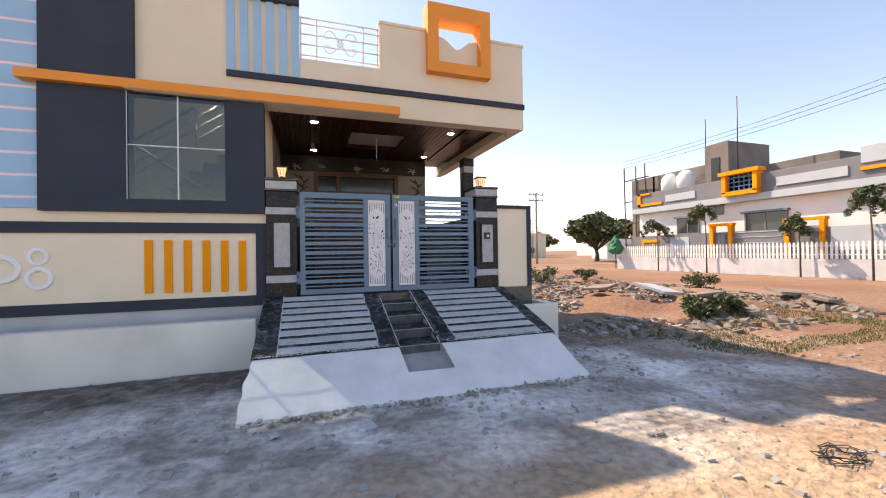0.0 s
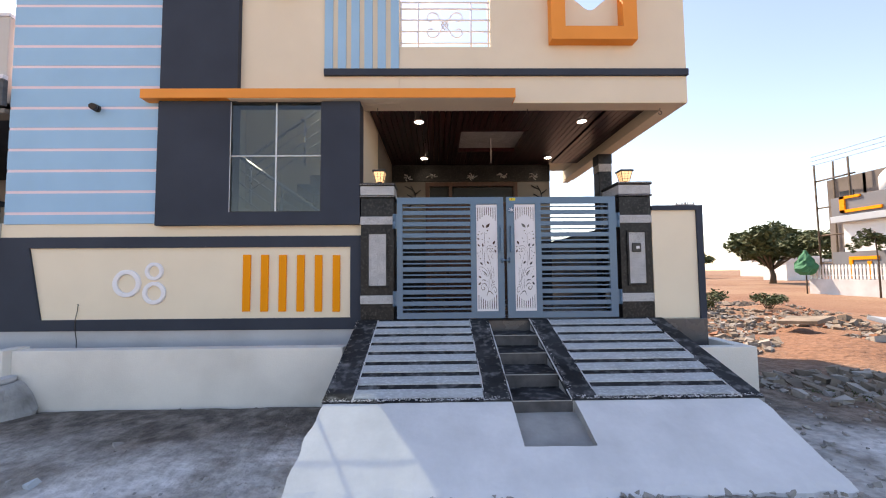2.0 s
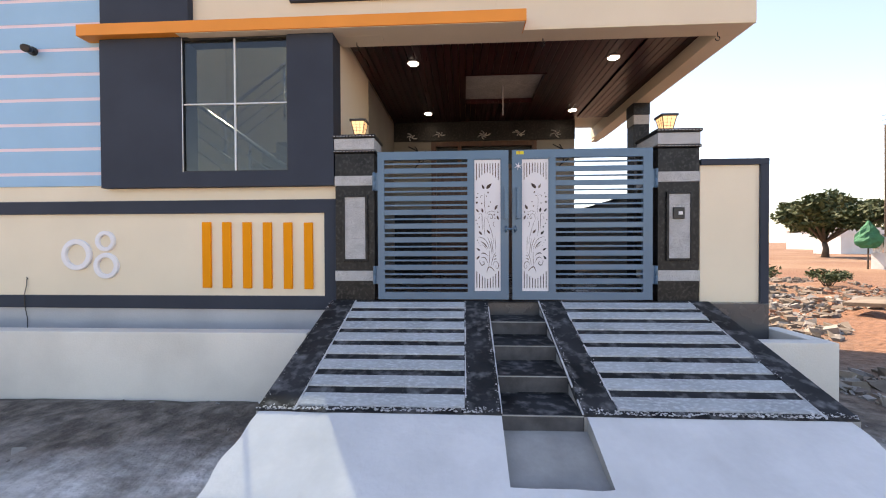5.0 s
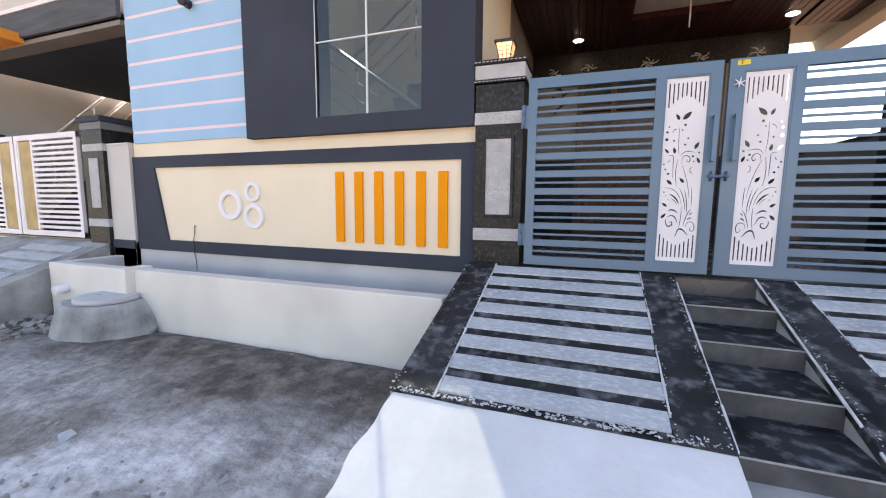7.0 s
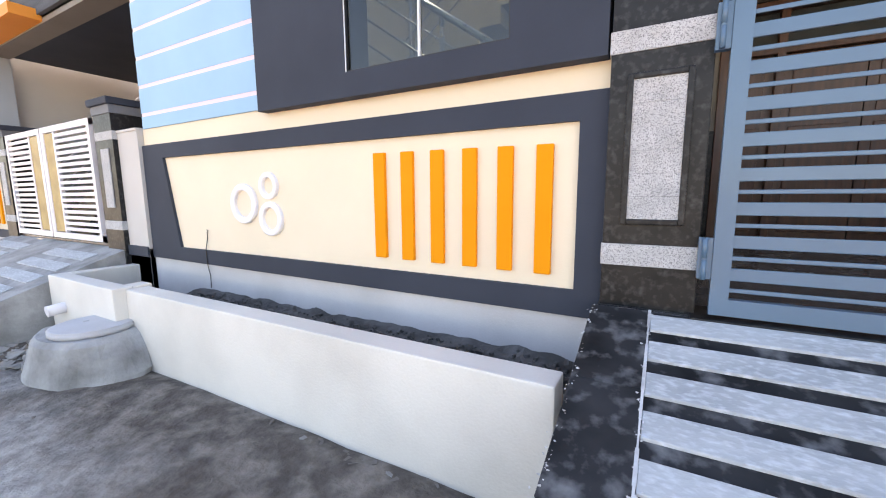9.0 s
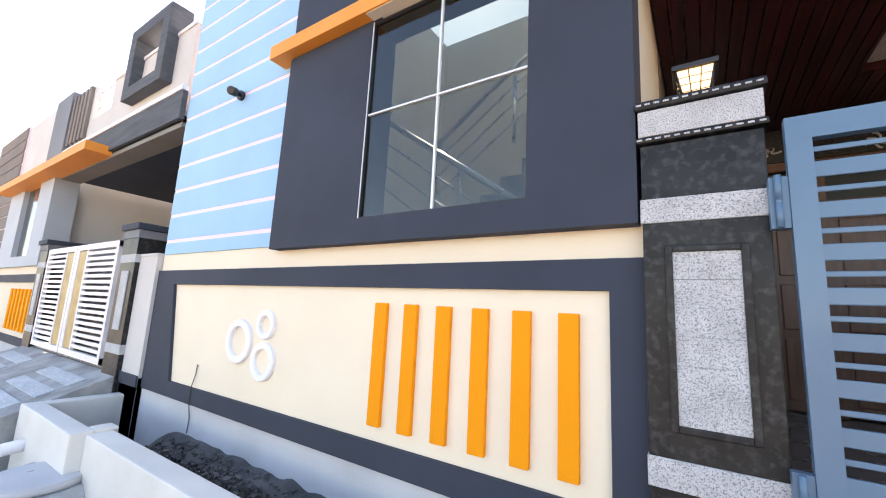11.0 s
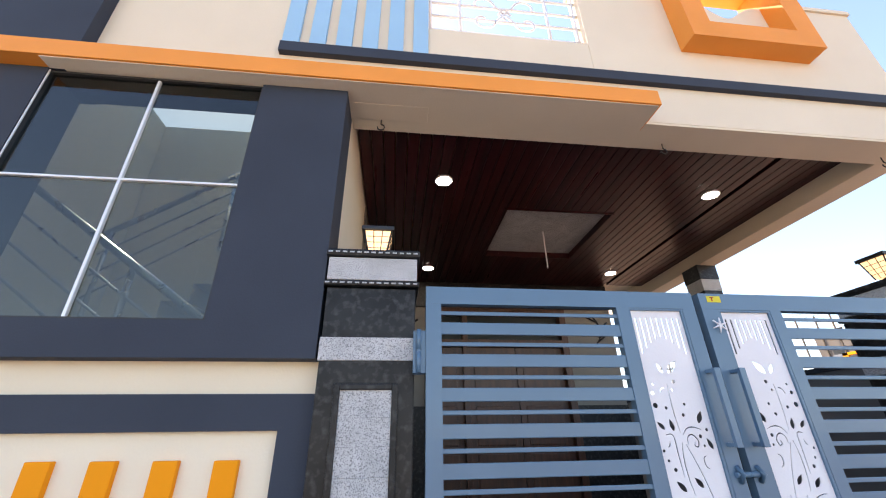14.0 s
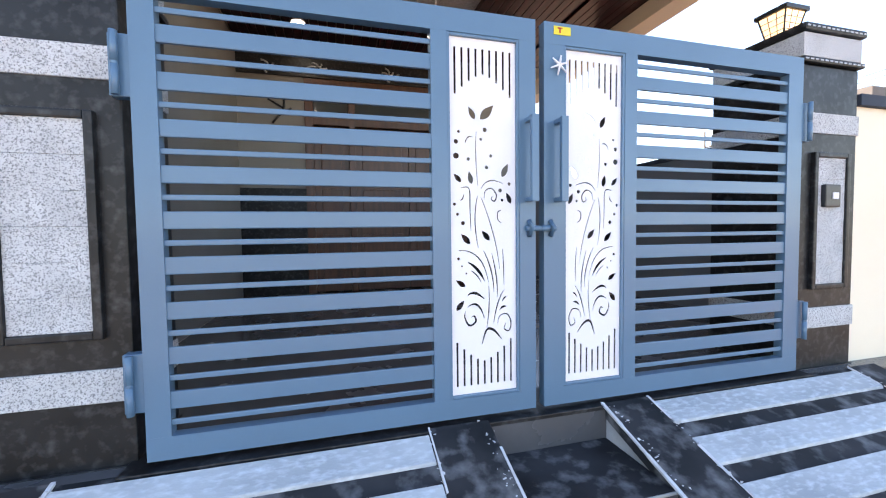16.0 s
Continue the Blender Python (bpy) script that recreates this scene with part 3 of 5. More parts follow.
def pillar_lamp(x, y, z, sc=1.0):
    t = empty("pillar_lamp", x, y, z, label="lit square pillar lamp with black cap", category="pillar lamp", group="pillar lamps")
    bm = bmesh.new()
    add_tube(bm, [(0, 0, 0), (0, 0, 0.015), (0, 0, 0.016), (0, 0, 0.06)], [0.06, 0.06, 0.035, 0.035], 16)
    finish("base", bm, BLACK, t)
    bm = bmesh.new()
    lo = [bm.verts.new((sx * 0.05, sy * 0.05, 0.06)) for sx, sy in ((-1, -1), (1, -1), (1, 1), (-1, 1))]
    hi = [bm.verts.new((sx * 0.078, sy * 0.078, 0.195)) for sx, sy in ((-1, -1), (1, -1), (1, 1), (-1, 1))]
    bm.faces.new(lo)
    bm.faces.new(hi)
    for i in range(4):
        bm.faces.new((lo[i], lo[(i + 1) % 4], hi[(i + 1) % 4], hi[i]))
    finish("glass", bm, WARM, t)
    bm = bmesh.new()
    for sx, sy in ((-1, -1), (1, -1), (1, 1), (-1, 1)):
        add_tube(bm, [(sx * 0.051, sy * 0.051, 0.058), (sx * 0.079, sy * 0.079, 0.197)], 0.005, 6)
    for k in range(1, 4):
        q = 0.05 + 0.028 * k / 4 + 0.001
        for sx, sy, dx, dy in ((-1, -1, 2, 0), (1, -1, 0, 2), (-1, 1, 2, 0), (-1, -1, 0, 2)):
            z_ = 0.06 + 0.135 * k / 4
            add_tube(bm, [(sx * q, sy * q, z_), ((sx + dx) * q, (sy + dy) * q, z_)], 0.002, 4)
    for k in (-0.33, 0.33):
        for sx, sy in ((k, -1), (k, 1), (-1, k), (1, k)):
            add_tube(bm, [(sx * 0.051, sy * 0.051, 0.06), (sx * 0.079, sy * 0.079, 0.196)], 0.0025, 4)
    finish("cage", bm, BLACK, t)
    bm = bmesh.new()
    add_box(bm, -0.095, 0.095, -0.095, 0.095, 0.195, 0.222, 0.006)
    finish("cap", bm, BLACK, t)


pillar_lamp(-0.385, 6.93, 2.81)
pillar_lamp(3.17, 6.98, 2.81)


# ---- the gate ----
def cut_panel(name, w, h, holes, thick, material):
    """A flat sheet with holes cut through it."""
    cu = bpy.data.curves.new(name, "CURVE")
    cu.dimensions, cu.fill_mode, cu.extrude = "2D", "BOTH", thick / 2
    for pts in [[(0, 0), (w, 0), (w, h), (0, h)]] + holes:
        sp_ = cu.splines.new("POLY")
        sp_.points.add(len(pts) - 1)
        for q, p_ in zip(sp_.points, pts):
            q.co = (p_[0], p_[1], 0, 1)
        sp_.use_cyclic_u = True
    tmp = bpy.data.objects.new(name, cu)
    scene.collection.objects.link(tmp)
    bpy.context.view_layer.update()
    me = bpy.data.meshes.new_from_object(tmp.evaluated_get(bpy.context.evaluated_depsgraph_get()))
    bpy.data.objects.remove(tmp)
    me.transform(Matrix.Rotation(radians(90), 4, "X"))
    me.materials.clear()
    me.materials.append(material)
    return new(name, me)


def stroke(pts, w0=0.004, w1=0.0015):
    """A thin curved slot along points, wide in the middle."""
    n = len(pts)
    up, dn = [], []
    for i, p in enumerate(pts):
        a, b = pts[max(i - 1, 0)], pts[min(i + 1, n - 1)]
        dx, dy = b[0] - a[0], b[1] - a[1]
        q = math.hypot(dx, dy) or 1
        w = w1 + (w0 - w1) * math.sin(math.pi * i / (n - 1))
        up.append((p[0] - dy / q * w, p[1] + dx / q * w))
        dn.append((p[0] + dy / q * w, p[1] - dx / q * w))
    return up + dn[::-1]


def arc(cx, cy, r, a0, a1, n=10, r1=None):
    r1 = r if r1 is None else r1
    return [(cx + (r + (r1 - r) * i / n) * math.cos(radians(a0 + (a1 - a0) * i / n)), cy + (r + (r1 - r) * i / n) * math.sin(radians(a0 + (a1 - a0) * i / n))) for i in range(n + 1)]


def bez(p0, p1, p2, n=10):
    return [((1 - t) ** 2 * p0[0] + 2 * t * (1 - t) * p1[0] + t * t * p2[0], (1 - t) ** 2 * p0[1] + 2 * t * (1 - t) * p1[1] + t * t * p2[1]) for t in [i / n for i in range(n + 1)]]


def leafcut(x, y, ln, ang, wd=0.32):
    c, s = math.cos(radians(ang)), math.sin(radians(ang))
    o = []
    for t in range(0, 9):
        u = t / 8
        o.append((ln * u, ln * wd * math.sin(math.pi * u ** 0.8) * 0.5))
    for t in range(7, 0, -1):
        u = t / 8
        o.append((ln * u, -ln * wd * math.sin(math.pi * u ** 0.8) * 0.5))
    return [(x + a * c - b * s, y + a * s + b * c) for a, b in o]


def spline(p, n=5):
    """A smooth line through points."""
    q = [p[0]] + list(p) + [p[-1]]
    out = []
    for i in range(1, len(q) - 2):
        for k in range(n):
            t = k / n
            out.append(tuple(0.5 * (2 * q[i][c] + (q[i + 1][c] - q[i - 1][c]) * t + (2 * q[i - 1][c] - 5 * q[i][c] + 4 * q[i + 1][c] - q[i + 2][c]) * t * t
                                    + (3 * q[i][c] - q[i - 1][c] - 3 * q[i + 1][c] + q[i + 2][c]) * t ** 3) for c in (0, 1)))
    return out + [p[-1]]


LEAVES = [(.377, .778, .286, .813), (.457, .779, .66, .821), (.17, .603, .06, .627), (.322, .598, .286, .635), (.782, .62, .881, .659),
          (.924, .544, .852, .577), (.295, .43, .161, .459), (.592, .439, .468, .468), (.218, .309, .08, .329), (.082, .242, .202, .271)]
DOTS = [(.14, .743, .006), (.1, .715, .0095), (.098, .676, .0125), (.278, .668, .0075), (.525, .751, .0095), (.464, .724, .006), (.615, .679, .007),
        (.55, .646, .008), (.895, .601, .0075), (.755, .582, .0085), (.785, .554, .006), (.069, .542, .0065), (.112, .514, .0065), (.191, .489, .0085),
        (.119, .389, .006), (.17, .368, .004), (.235, .347, .004)]
STEMS = [(.0023, [(.232, .711), (.261, .736), (.343, .729)]), (.0019, [(.396, .744), (.374, .663), (.419, .593)]), (.0023, [(.464, .586), (.56, .624), (.801, .601)]),
         (.0023, [(.169, .588), (.285, .585), (.297, .528), (.308, .468)]), (.0023, [(.153, .552), (.201, .555), (.202, .569)]),
         (.0028, [(.507, .556), (.529, .58), (.62, .587), (.696, .57), (.674, .552), (.619, .556), (.64, .566)]),
         (.0023, [(.411, .566), (.327, .501), (.416, .419)]), (.0019, [(.466, .56), (.69, .454), (.741, .357)]), (.0023, [(.77, .526), (.717, .519), (.72, .498), (.775, .489)])]
FRONDS = [(.0023, [(.123, .412), (.479, .417), (.568, .319)]), (.0028, [(.493, .411), (.65, .351), (.65, .29)]), (.0028, [(.618, .402), (.718, .33), (.702, .274)]),
          (.0023, [(.785, .414), (.811, .364), (.805, .31)]), (.0057, [(.254, .379), (.424, .363), (.508, .322)]), (.0023, [(.305, .354), (.405, .343), (.456, .32)]),
          (.0023, [(.571, .309), (.592, .249), (.536, .185)]), (.0051, [(.248, .283), (.333, .303), (.503, .272)]), (.004, [(.245, .25), (.419, .278), (.499, .216)]),
          (.004, [(.215, .24), (.206, .221), (.275, .198), (.37, .208), (.35, .224), (.304, .221)]), (.0028, [(.811, .296), (.698, .269), (.642, .199)]),
          (.0034, [(.778, .261), (.803, .274), (.848, .275)]), (.0045, [(.735, .236), (.784, .25), (.843, .246)]),
          (.0028, [(.701, .197), (.741, .22), (.853, .224), (.915, .2), (.886, .175), (.809, .181), (.831, .197)]), (.0051, [(.464, .142), (.536, .182), (.648, .179), (.769, .151)])]


def floral(w, h):
    """Cut-outs of the flower panel."""
    H = []
    for i in range(9):
        x = w * (0.09 + 0.82 * i / 8)
        k = abs(i - 4) / 4
        for y0, y1 in ((h - 0.04 - 0.10 - 0.085 * k ** 1.5, h - 0.04), (0.035, 0.035 + 0.10 + 0.085 * k ** 1.5)):
            H.append([(x - .0045, y0), (x + .0045, y0), (x + .0045, y1), (x - .0045, y1)])
    for x0, y0, x1, y1 in LEAVES:
        dx, dy = (x1 - x0) * w, (y1 - y0) * h
        H.append(leafcut(x0 * w, y0 * h, math.hypot(dx, dy), math.degrees(math.atan2(dy, dx)), 0.42))
    for x, y, r in DOTS:
        H.append(arc(x * w, y * h, r, 0, 330, 11))
    for wd, pts in STEMS + FRONDS:
        pts = [(x * w, y * h) for x, y in pts]
        line = bez(*pts, n=12) if len(pts) == 3 else spline(pts)
        H.append(stroke(line, wd * 1.15, 0.0012))
    return H


def gate_leaf(x0, x1, slat_side, label):
    """slat_side -1: slats at the hinge on the low-x side."""
    zb, zt, y0, y1 = 0.955, 2.595, 6.66, 6.705
    t = empty("gate_leaf", (x0 + x1) / 2, 6.68, zb, label=label, category="gate", group="gate leaves")
    st = 0.075
    if slat_side < 0:
        sx0, sx1, qx0, qx1 = x0 + st, x0 + 1.0, x0 + 1.065, x0 + 1.375
    else:
        sx0, sx1, qx0, qx1 = x1 - 1.03, x1 - 0.10, x1 - 1.405, x1 - 1.095
    S0, S1 = 1.035, 2.505
    rows = [(x0, x1, y0, y1, zb, S0), (x0, x1, y0, y1, S1, zt)]
    xs = sorted([x0, sx0, sx1, qx0, qx1, x1])
    for a, b in ((xs[0], xs[1]), (xs[2], xs[3]), (xs[4], xs[5])):
        rows.append((a, b, y0 + 0.0005, y1 - 0.0005, S0, S1))
    parts = [boxes("frame", rows, GATE, bevel=0.0)]
    wide = box("slat", sx0 - 0.004, sx1 + 0.004, y0 + 0.006, y0 + 0.02, -0.030, 0.030, GATE, bevel=0.004)
    thin = box("slat", sx0 - 0.004, sx1 + 0.004, y0 + 0.008, y0 + 0.018, -0.010, 0.010, GATE, bevel=0.004)
    per = (S1 - S0 - 0.09) / 9.0
    under(t, wide, thin)
    for k in range(10):
        zc = S1 - 0.045 - per * k
        zw = zc - per / 2
        for src, z_ in ((thin, zc), (wide, zw)):
            if src is wide and k == 9:
                continue
            o = src if k == 0 else src.copy()
            if k:
                scene.collection.objects.link(o)
            o.location = (0, 0, z_)
    w, h = qx1 - qx0 - 0.02, S1 - S0 - 0.02
    holes = floral(w, h)
    if slat_side > 0:
        holes = [[(w - x, y) for x, y in pts] for pts in holes]
    sheet = cut_panel("panel", w, h, holes, 0.004, WHITE)
    sheet.location = (qx0 + 0.01, y0 + 0.016, S0 + 0.01)
    rim = boxes("panel_rim", [(qx0, qx0 + .012, y0 + .002, y1, S0, S1), (qx1 - .012, qx1, y0 + .002, y1, S0, S1), (qx0 + .012, qx1 - .012, y0 + .0025, y1, S0, S0 + .012), (qx0 + .012, qx1 - .012, y0 + .0025, y1, S1 - .012, S1)], GATE, bevel=0.003)
    parts += [sheet, rim]
    hx = x0 if slat_side < 0 else x1
    for z in (1.225, 2.27):
        bm = bmesh.new()
        add_tube(bm, [(hx - 0.035 * (-slat_side), y0 - 0.012, z - 0.1), (hx - 0.035 * (-slat_side), y0 - 0.012, z - 0.005)], 0.0115, 12)
        add_tube(bm, [(hx - 0.035 * (-slat_side), y0 - 0.012, z + 0.005), (hx - 0.035 * (-slat_side), y0 - 0.012, z + 0.1)], 0.0115, 12)
        add_tube(bm, [(hx - 0.035 * (-slat_side), y0 - 0.012, z - 0.03), (hx - 0.035 * (-slat_side), y0 - 0.012, z + 0.03)], 0.010, 12)
        add_box(bm, min(hx, hx + slat_side * 0.06), max(hx, hx + slat_side * 0.06), y0 + 0.006, y0 + 0.05, z - 0.1, z + 0.1, 0.003)
        parts.append(finish("hinge", bm, GATE))
    ex = x1 - 0.035 if slat_side < 0 else x0 + 0.06
    yh = y0 - 0.055
    parts.append(boxes("handle", [(ex - 0.016, ex + 0.016, yh - 0.012, yh + 0.008, 1.84, 2.19), (ex - 0.014, ex + 0.014, yh, y0 + 0.003, 1.842, 1.86), (ex - 0.014, ex + 0.014, yh, y0 + 0.003, 2.17, 2.188)], GATE, bevel=0.003))
    lx = x1 if slat_side < 0 else x0
    parts.append(tubes("latch", [[(lx + slat_side * 0.05, y0 - 0.008, 1.73), (lx - slat_side * 0.02, y0 - 0.008, 1.73)], [(lx + slat_side * 0.03, y0 + 0.0, 1.70), (lx + slat_side * 0.03, y0 - 0.03, 1.73), (lx + slat_side * 0.03, y0 + 0.0, 1.76)]], 0.012, GATE))
    under(t, *parts)
    return t


gate_leaf(-0.115, 1.335, -1, "blue-grey steel gate leaf with slats and white floral panel")
gate_leaf(1.375, 2.875, 1, "blue-grey steel gate leaf with handle and white floral panel")
tag = box("paper_sticker", 1.42, 1.50, 6.6575, 6.6605, 2.545, 2.58, mat("yellow_paper", (0.75, 0.62, 0.05), 0.7, 0.05), bevel=0, label="small yellow paper sticker on gate frame", category="sticker")
box("mark", 1.445, 1.452, 6.6565, 6.6574, 2.552, 2.574, mat("red_ink", (0.5, 0.05, 0.03), 0.7, 0.05), tag, bevel=0)
box("mark", 1.437, 1.46, 6.6565, 6.6574, 2.569, 2.575, bpy.data.materials["red_ink"], tag, bevel=0)
bm = bmesh.new()
for a in (20, 80, 140, 200, 260, 320):
    add_tube(bm, [(1.44, 6.645, 2.415), (1.44 + 0.042 * math.cos(radians(a)), 6.648, 2.415 + 0.042 * math.sin(radians(a)))], [0.006, 0.003], 6)
add_tube(bm, [(1.44, 6.64, 2.415), (1.44, 6.662, 2.415)], 0.009, 8)
finish("tied_ribbon", bm, WHITE, label="white ribbon knot tied to gate", category="ribbon")


# ---- the ramp ----
RT, RB = (6.64, 0.925), (5.02, 0.385)


def rz(y):
    return RB[1] + (y - RB[0]) * (RT[1] - RB[1]) / (RT[0] - RB[0])


ramp = empty("entrance_ramp", 1.4, 5.8, 0, kind="structure", label="granite ramp with grey stripes and middle steps")


def slope_slab(name, x0, x1, y0, y1, lift, thick, material, bevel=0.003):
    bm = bmesh.new()
    vs = [bm.verts.new((x, y, rz(y) + d)) for d in (lift, lift - thick) for x, y in ((x0, y0), (x1, y0), (x1, y1), (x0, y1))]
    for q in ((0, 1, 2, 3), (4, 5, 6, 7), (0, 1, 5, 4), (1, 2, 6, 5), (2, 3, 7, 6), (3, 0, 4, 7)):
        bm.faces.new([vs[i] for i in q])
    if bevel:
        bmesh.ops.bevel(bm, geom=bm.edges[:], offset=bevel, segments=1, affect="EDGES")
    ob = finish(name, bm, material)
    under(ramp, ob)
    return ob


XL, XR = -0.64, 3.45
prof = [(RT[0], -0.1), (RT[0], RT[1]), (RB[0], RB[1]), (RB[0], -0.1)]
for a, b in ((XL, 1.10), (1.66, XR)):
    under(ramp, prism("body", prof, "x", a, b, CEMENT))
under(ramp, prism("body", [(RT[0], -0.1), (RT[0], 0.40), (RB[0], 0.1), (RB[0], -0.1)], "x", 1.10, 1.66, CEMENT))
for x0, x1 in ((XL, -0.36), (0.85, 1.105), (1.655, 1.90), (3.24, XR)):
    n = 3
    for i in range(n):
        y0, y1 = RB[0] + (RT[0] - RB[0]) * i / n, RB[0] + (RT[0] - RB[0]) * (i + 1) / n
        slope_slab("tile", x0, x1, y0 + 0.001, y1 - 0.001, 0.02, 0.06, GRANITE_DUSTY)
for x0, x1 in ((-0.36, 0.85), (1.90, 3.24)):
    slope_slab("bed", x0, x1, RB[0], RT[0], 0.008, 0.03, GRANITE_DUSTY, 0)
    n = 8
    st = (RT[0] - RB[0]) / n
    for i in range(n):
        y0 = RB[0] + st * i + 0.05
        slope_slab("strip", x0 + 0.004, x1 - 0.004, y0, y0 + st * 0.6, 0.02, 0.03, STRIPE)
for x in (-0.362, 0.853, 1.102, 1.652, 1.898, 3.238):
    for i in range(12):
        y0, y1 = RB[0] + (RT[0] - RB[0]) * i / 12, RB[0] + (RT[0] - RB[0]) * (i + 1) / 12
        w = 0.002 + 0.005 * random.random()
        if random.random() < 0.25:
            continue
        slope_slab("mortar_joint", x - w, x + w, y0, y1, 0.0225, 0.01, CHALK, 0)
run = (RT[0] - RB[0]) / 4
for i in range(1, 5):
    ya, yb = RT[0] - run * i, RT[0] - run * (i - 1)
    z = rz(ya)
    under(ramp, box("step", 1.10, 1.66, ya, yb, 0.0, z + 0.004 + 0.0, GRANITE_DUSTY, bevel=0.006),
          box("nosing", 1.104, 1.656, ya - 0.003, ya + 0.004, z - 0.004, z + 0.006, GREYSCREED, bevel=0.002),
          box("riser", 1.106, 1.654, ya - 0.0025, ya - 0.001, z - 0.12, z - 0.006, GREYDUST, bevel=0))
box("sill", -0.19, 2.95, 6.62, 6.9, 0.85, 0.938, GRANITE, **S)


# pale screed apron with the recess below the steps
def apron():
    def cut(a, b, n):
        return [a + (b - a) * i / n for i in range(n + 1)]
    xs = cut(-0.62, 1.10, 26) + cut(1.101, 1.68, 8) + cut(1.681, 3.40, 26)
    vs = [i / 16 for i in range(0, 8)] + [0.4385] + [i / 16 for i in range(8, 17)]
    bm = bmesh.new()
    rows = []
    for x in xs:
        front = 4.10 + 0.05 * noise.noise((x * 1.3, 3, 0)) + 0.05 * noise.noise((x * 6, 1, 0))
        row = []
        for v in vs:
            y = front + (RB[0] + 0.03 - front) * v
            s = v
            z = 0.0 + 0.395 * (0.12 + 0.88 * s) + 0.006 * noise.noise((x * 3, y * 3, 0))
            if v == 0:
                z = 0.035 + 0.015 * noise.noise((x * 7, 0, 5))
            if 1.1005 <= x <= 1.6805 and v > 0.438:
                z -= 0.05 + 0.09 * (v - 0.4375)
            xx = x
            if x < -0.6:
                xx += 0.05 * noise.noise((y * 4, 0, 0)) - 0.05 * (1 - v)
            if x > 3.38:
                xx += 0.05 * noise.noise((y * 4, 8, 0)) - 0.06 * (1 - v)
            row.append(bm.verts.new((xx, y, z)))
        rows.append(row)
    for r0, r1 in zip(rows, rows[1:]):
        for j in range(len(vs) - 1):
            f = bm.faces.new((r0[j], r0[j + 1], r1[j + 1], r1[j]))
            # the recess floor below the steps takes the darker grey screed
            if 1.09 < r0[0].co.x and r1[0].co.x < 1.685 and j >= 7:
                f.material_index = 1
    edge = [r[0] for r in rows]
    rim = [rows[0][::-1], edge, rows[-1]]
    for line in rim:
        low = [bm.verts.new((v.co.x, v.co.y - 0.01, -0.08)) for v in line]
        for i in range(len(line) - 1):
            bm.faces.new((line[i], line[i + 1], low[i + 1], low[i]))
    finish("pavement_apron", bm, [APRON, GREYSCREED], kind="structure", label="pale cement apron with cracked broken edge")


apron()

# ---- roadside drain ----
box("drain_wall", -4.55, -0.70, 6.08, 6.26, -0.1, 0.70, DRAIN, bevel=0.012, **S)
bm = bmesh.new()
n = 90
rows = []
for i in range(n + 1):
    x = -4.7 + 4.0 * i / n
    rows.append([bm.verts.new((x, 6.25 + (6.815 - 6.25) * j / 8, 0.45 + 0.10 * abs(j - 4) / 4 + 0.04 * noise.noise((x * 6, j * 0.9, 0)))) for j in range(9)])
for a, b in zip(rows, rows[1:]):
    for j in range(8):
        bm.faces.new((a[j], b[j], b[j + 1], a[j + 1]))
finish("drain_bed", bm, TAR, kind="structure", label="rough tarred drain channel")
boxes("drain_box_left", [(-6.0, -4.55, 5.98, 6.14, -0.1, 0.72), (-6.0, -5.84, 6.14, 6.8, -0.1, 0.72), (-4.72, -4.55, 6.14, 6.30, -0.1, 0.72)], DRAIN, bevel=0.015, **S)
boxes("drain_wall_right", [(3.46, 4.22, 6.02, 6.16, -0.1, 0.66), (4.06, 4.22, 6.16, 6.735, -0.1, 0.66)], DRAIN, bevel=0.012, **S)
box("drain_bed_right", 3.46, 4.06, 6.16, 6.735, -0.1, 0.48, TAR, **S)


def manhole(x, y):
    t = empty("manhole", x, y, 0, label="round cement manhole with loose cover", category="manhole")
    bm = bmesh.new()
    n = 40
    prof_ = [(0.74, -0.05), (0.71, 0.06), (0.64, 0.22), (0.60, 0.33), (0.54, 0.37), (0.0, 0.37)]
    rows_ = []
    for i in range(n):
        a = 2 * math.pi * i / n
        rows_.append([bm.verts.new((r * (0.82 + 0.16 * noise.noise((math.cos(a) * 2.2, math.sin(a) * 2.2, h * 4))) * math.cos(a), r * 0.62 * math.sin(a), h)) for r, h in prof_[:-1]])
    for i in range(n):
        a, b = rows_[i], rows_[(i + 1) % n]
        for j in range(len(prof_) - 2):
            bm.faces.new((a[j], b[j], b[j + 1], a[j + 1]))
    bm.faces.new([r[-1] for r in rows_])
    finish("collar", bm, CEMENT, t, smooth=False)
    bm = bmesh.new()
    add_tube(bm, [(0.05, 0.02, 0.375), (0.05, 0.02, 0.42)], 0.31, 36)
    add_tube(bm, [(0.05, 0.02, 0.42), (0.05, 0.02, 0.43)], [0.31, 0.29], 36)
    add_tube(bm, [(-0.06, 0.0, 0.43), (-0.06, 0.0, 0.437)], 0.02, 10)
    finish("cover", bm, PLINTH, t)


manhole(-4.75, 5.86)
pipe = tubes("drain_pipe", [[(-5.65, 6.05, 0.42), (-5.65, 5.84, 0.40)]], 0.055, WHITE, sides=18, label="white plastic pipe stub in drain wall", category="pipe")
tubes("wall_cable", [[(-4.46, F - 0.002, 1.17), (-4.458, F - 0.012, 1.165), (-4.46, F - 0.012, 1.10), (-4.465, F - 0.036, 0.98), (-4.46, F - 0.037, 0.84), (-4.45, F - 0.02, 0.7), (-4.44, F - 0.03, 0.58)], [(-4.475, F - 0.004, 1.185), (-4.445, F - 0.01, 1.175)]], 0.0045, BLACK, sides=6, label="thin black cable hanging from wall hole", category="cable")
cct = empty("security_camera", -4.3, F - 0.02, 3.9, label="small dark dome security camera on blue wall", category="camera")
bm = bmesh.new()
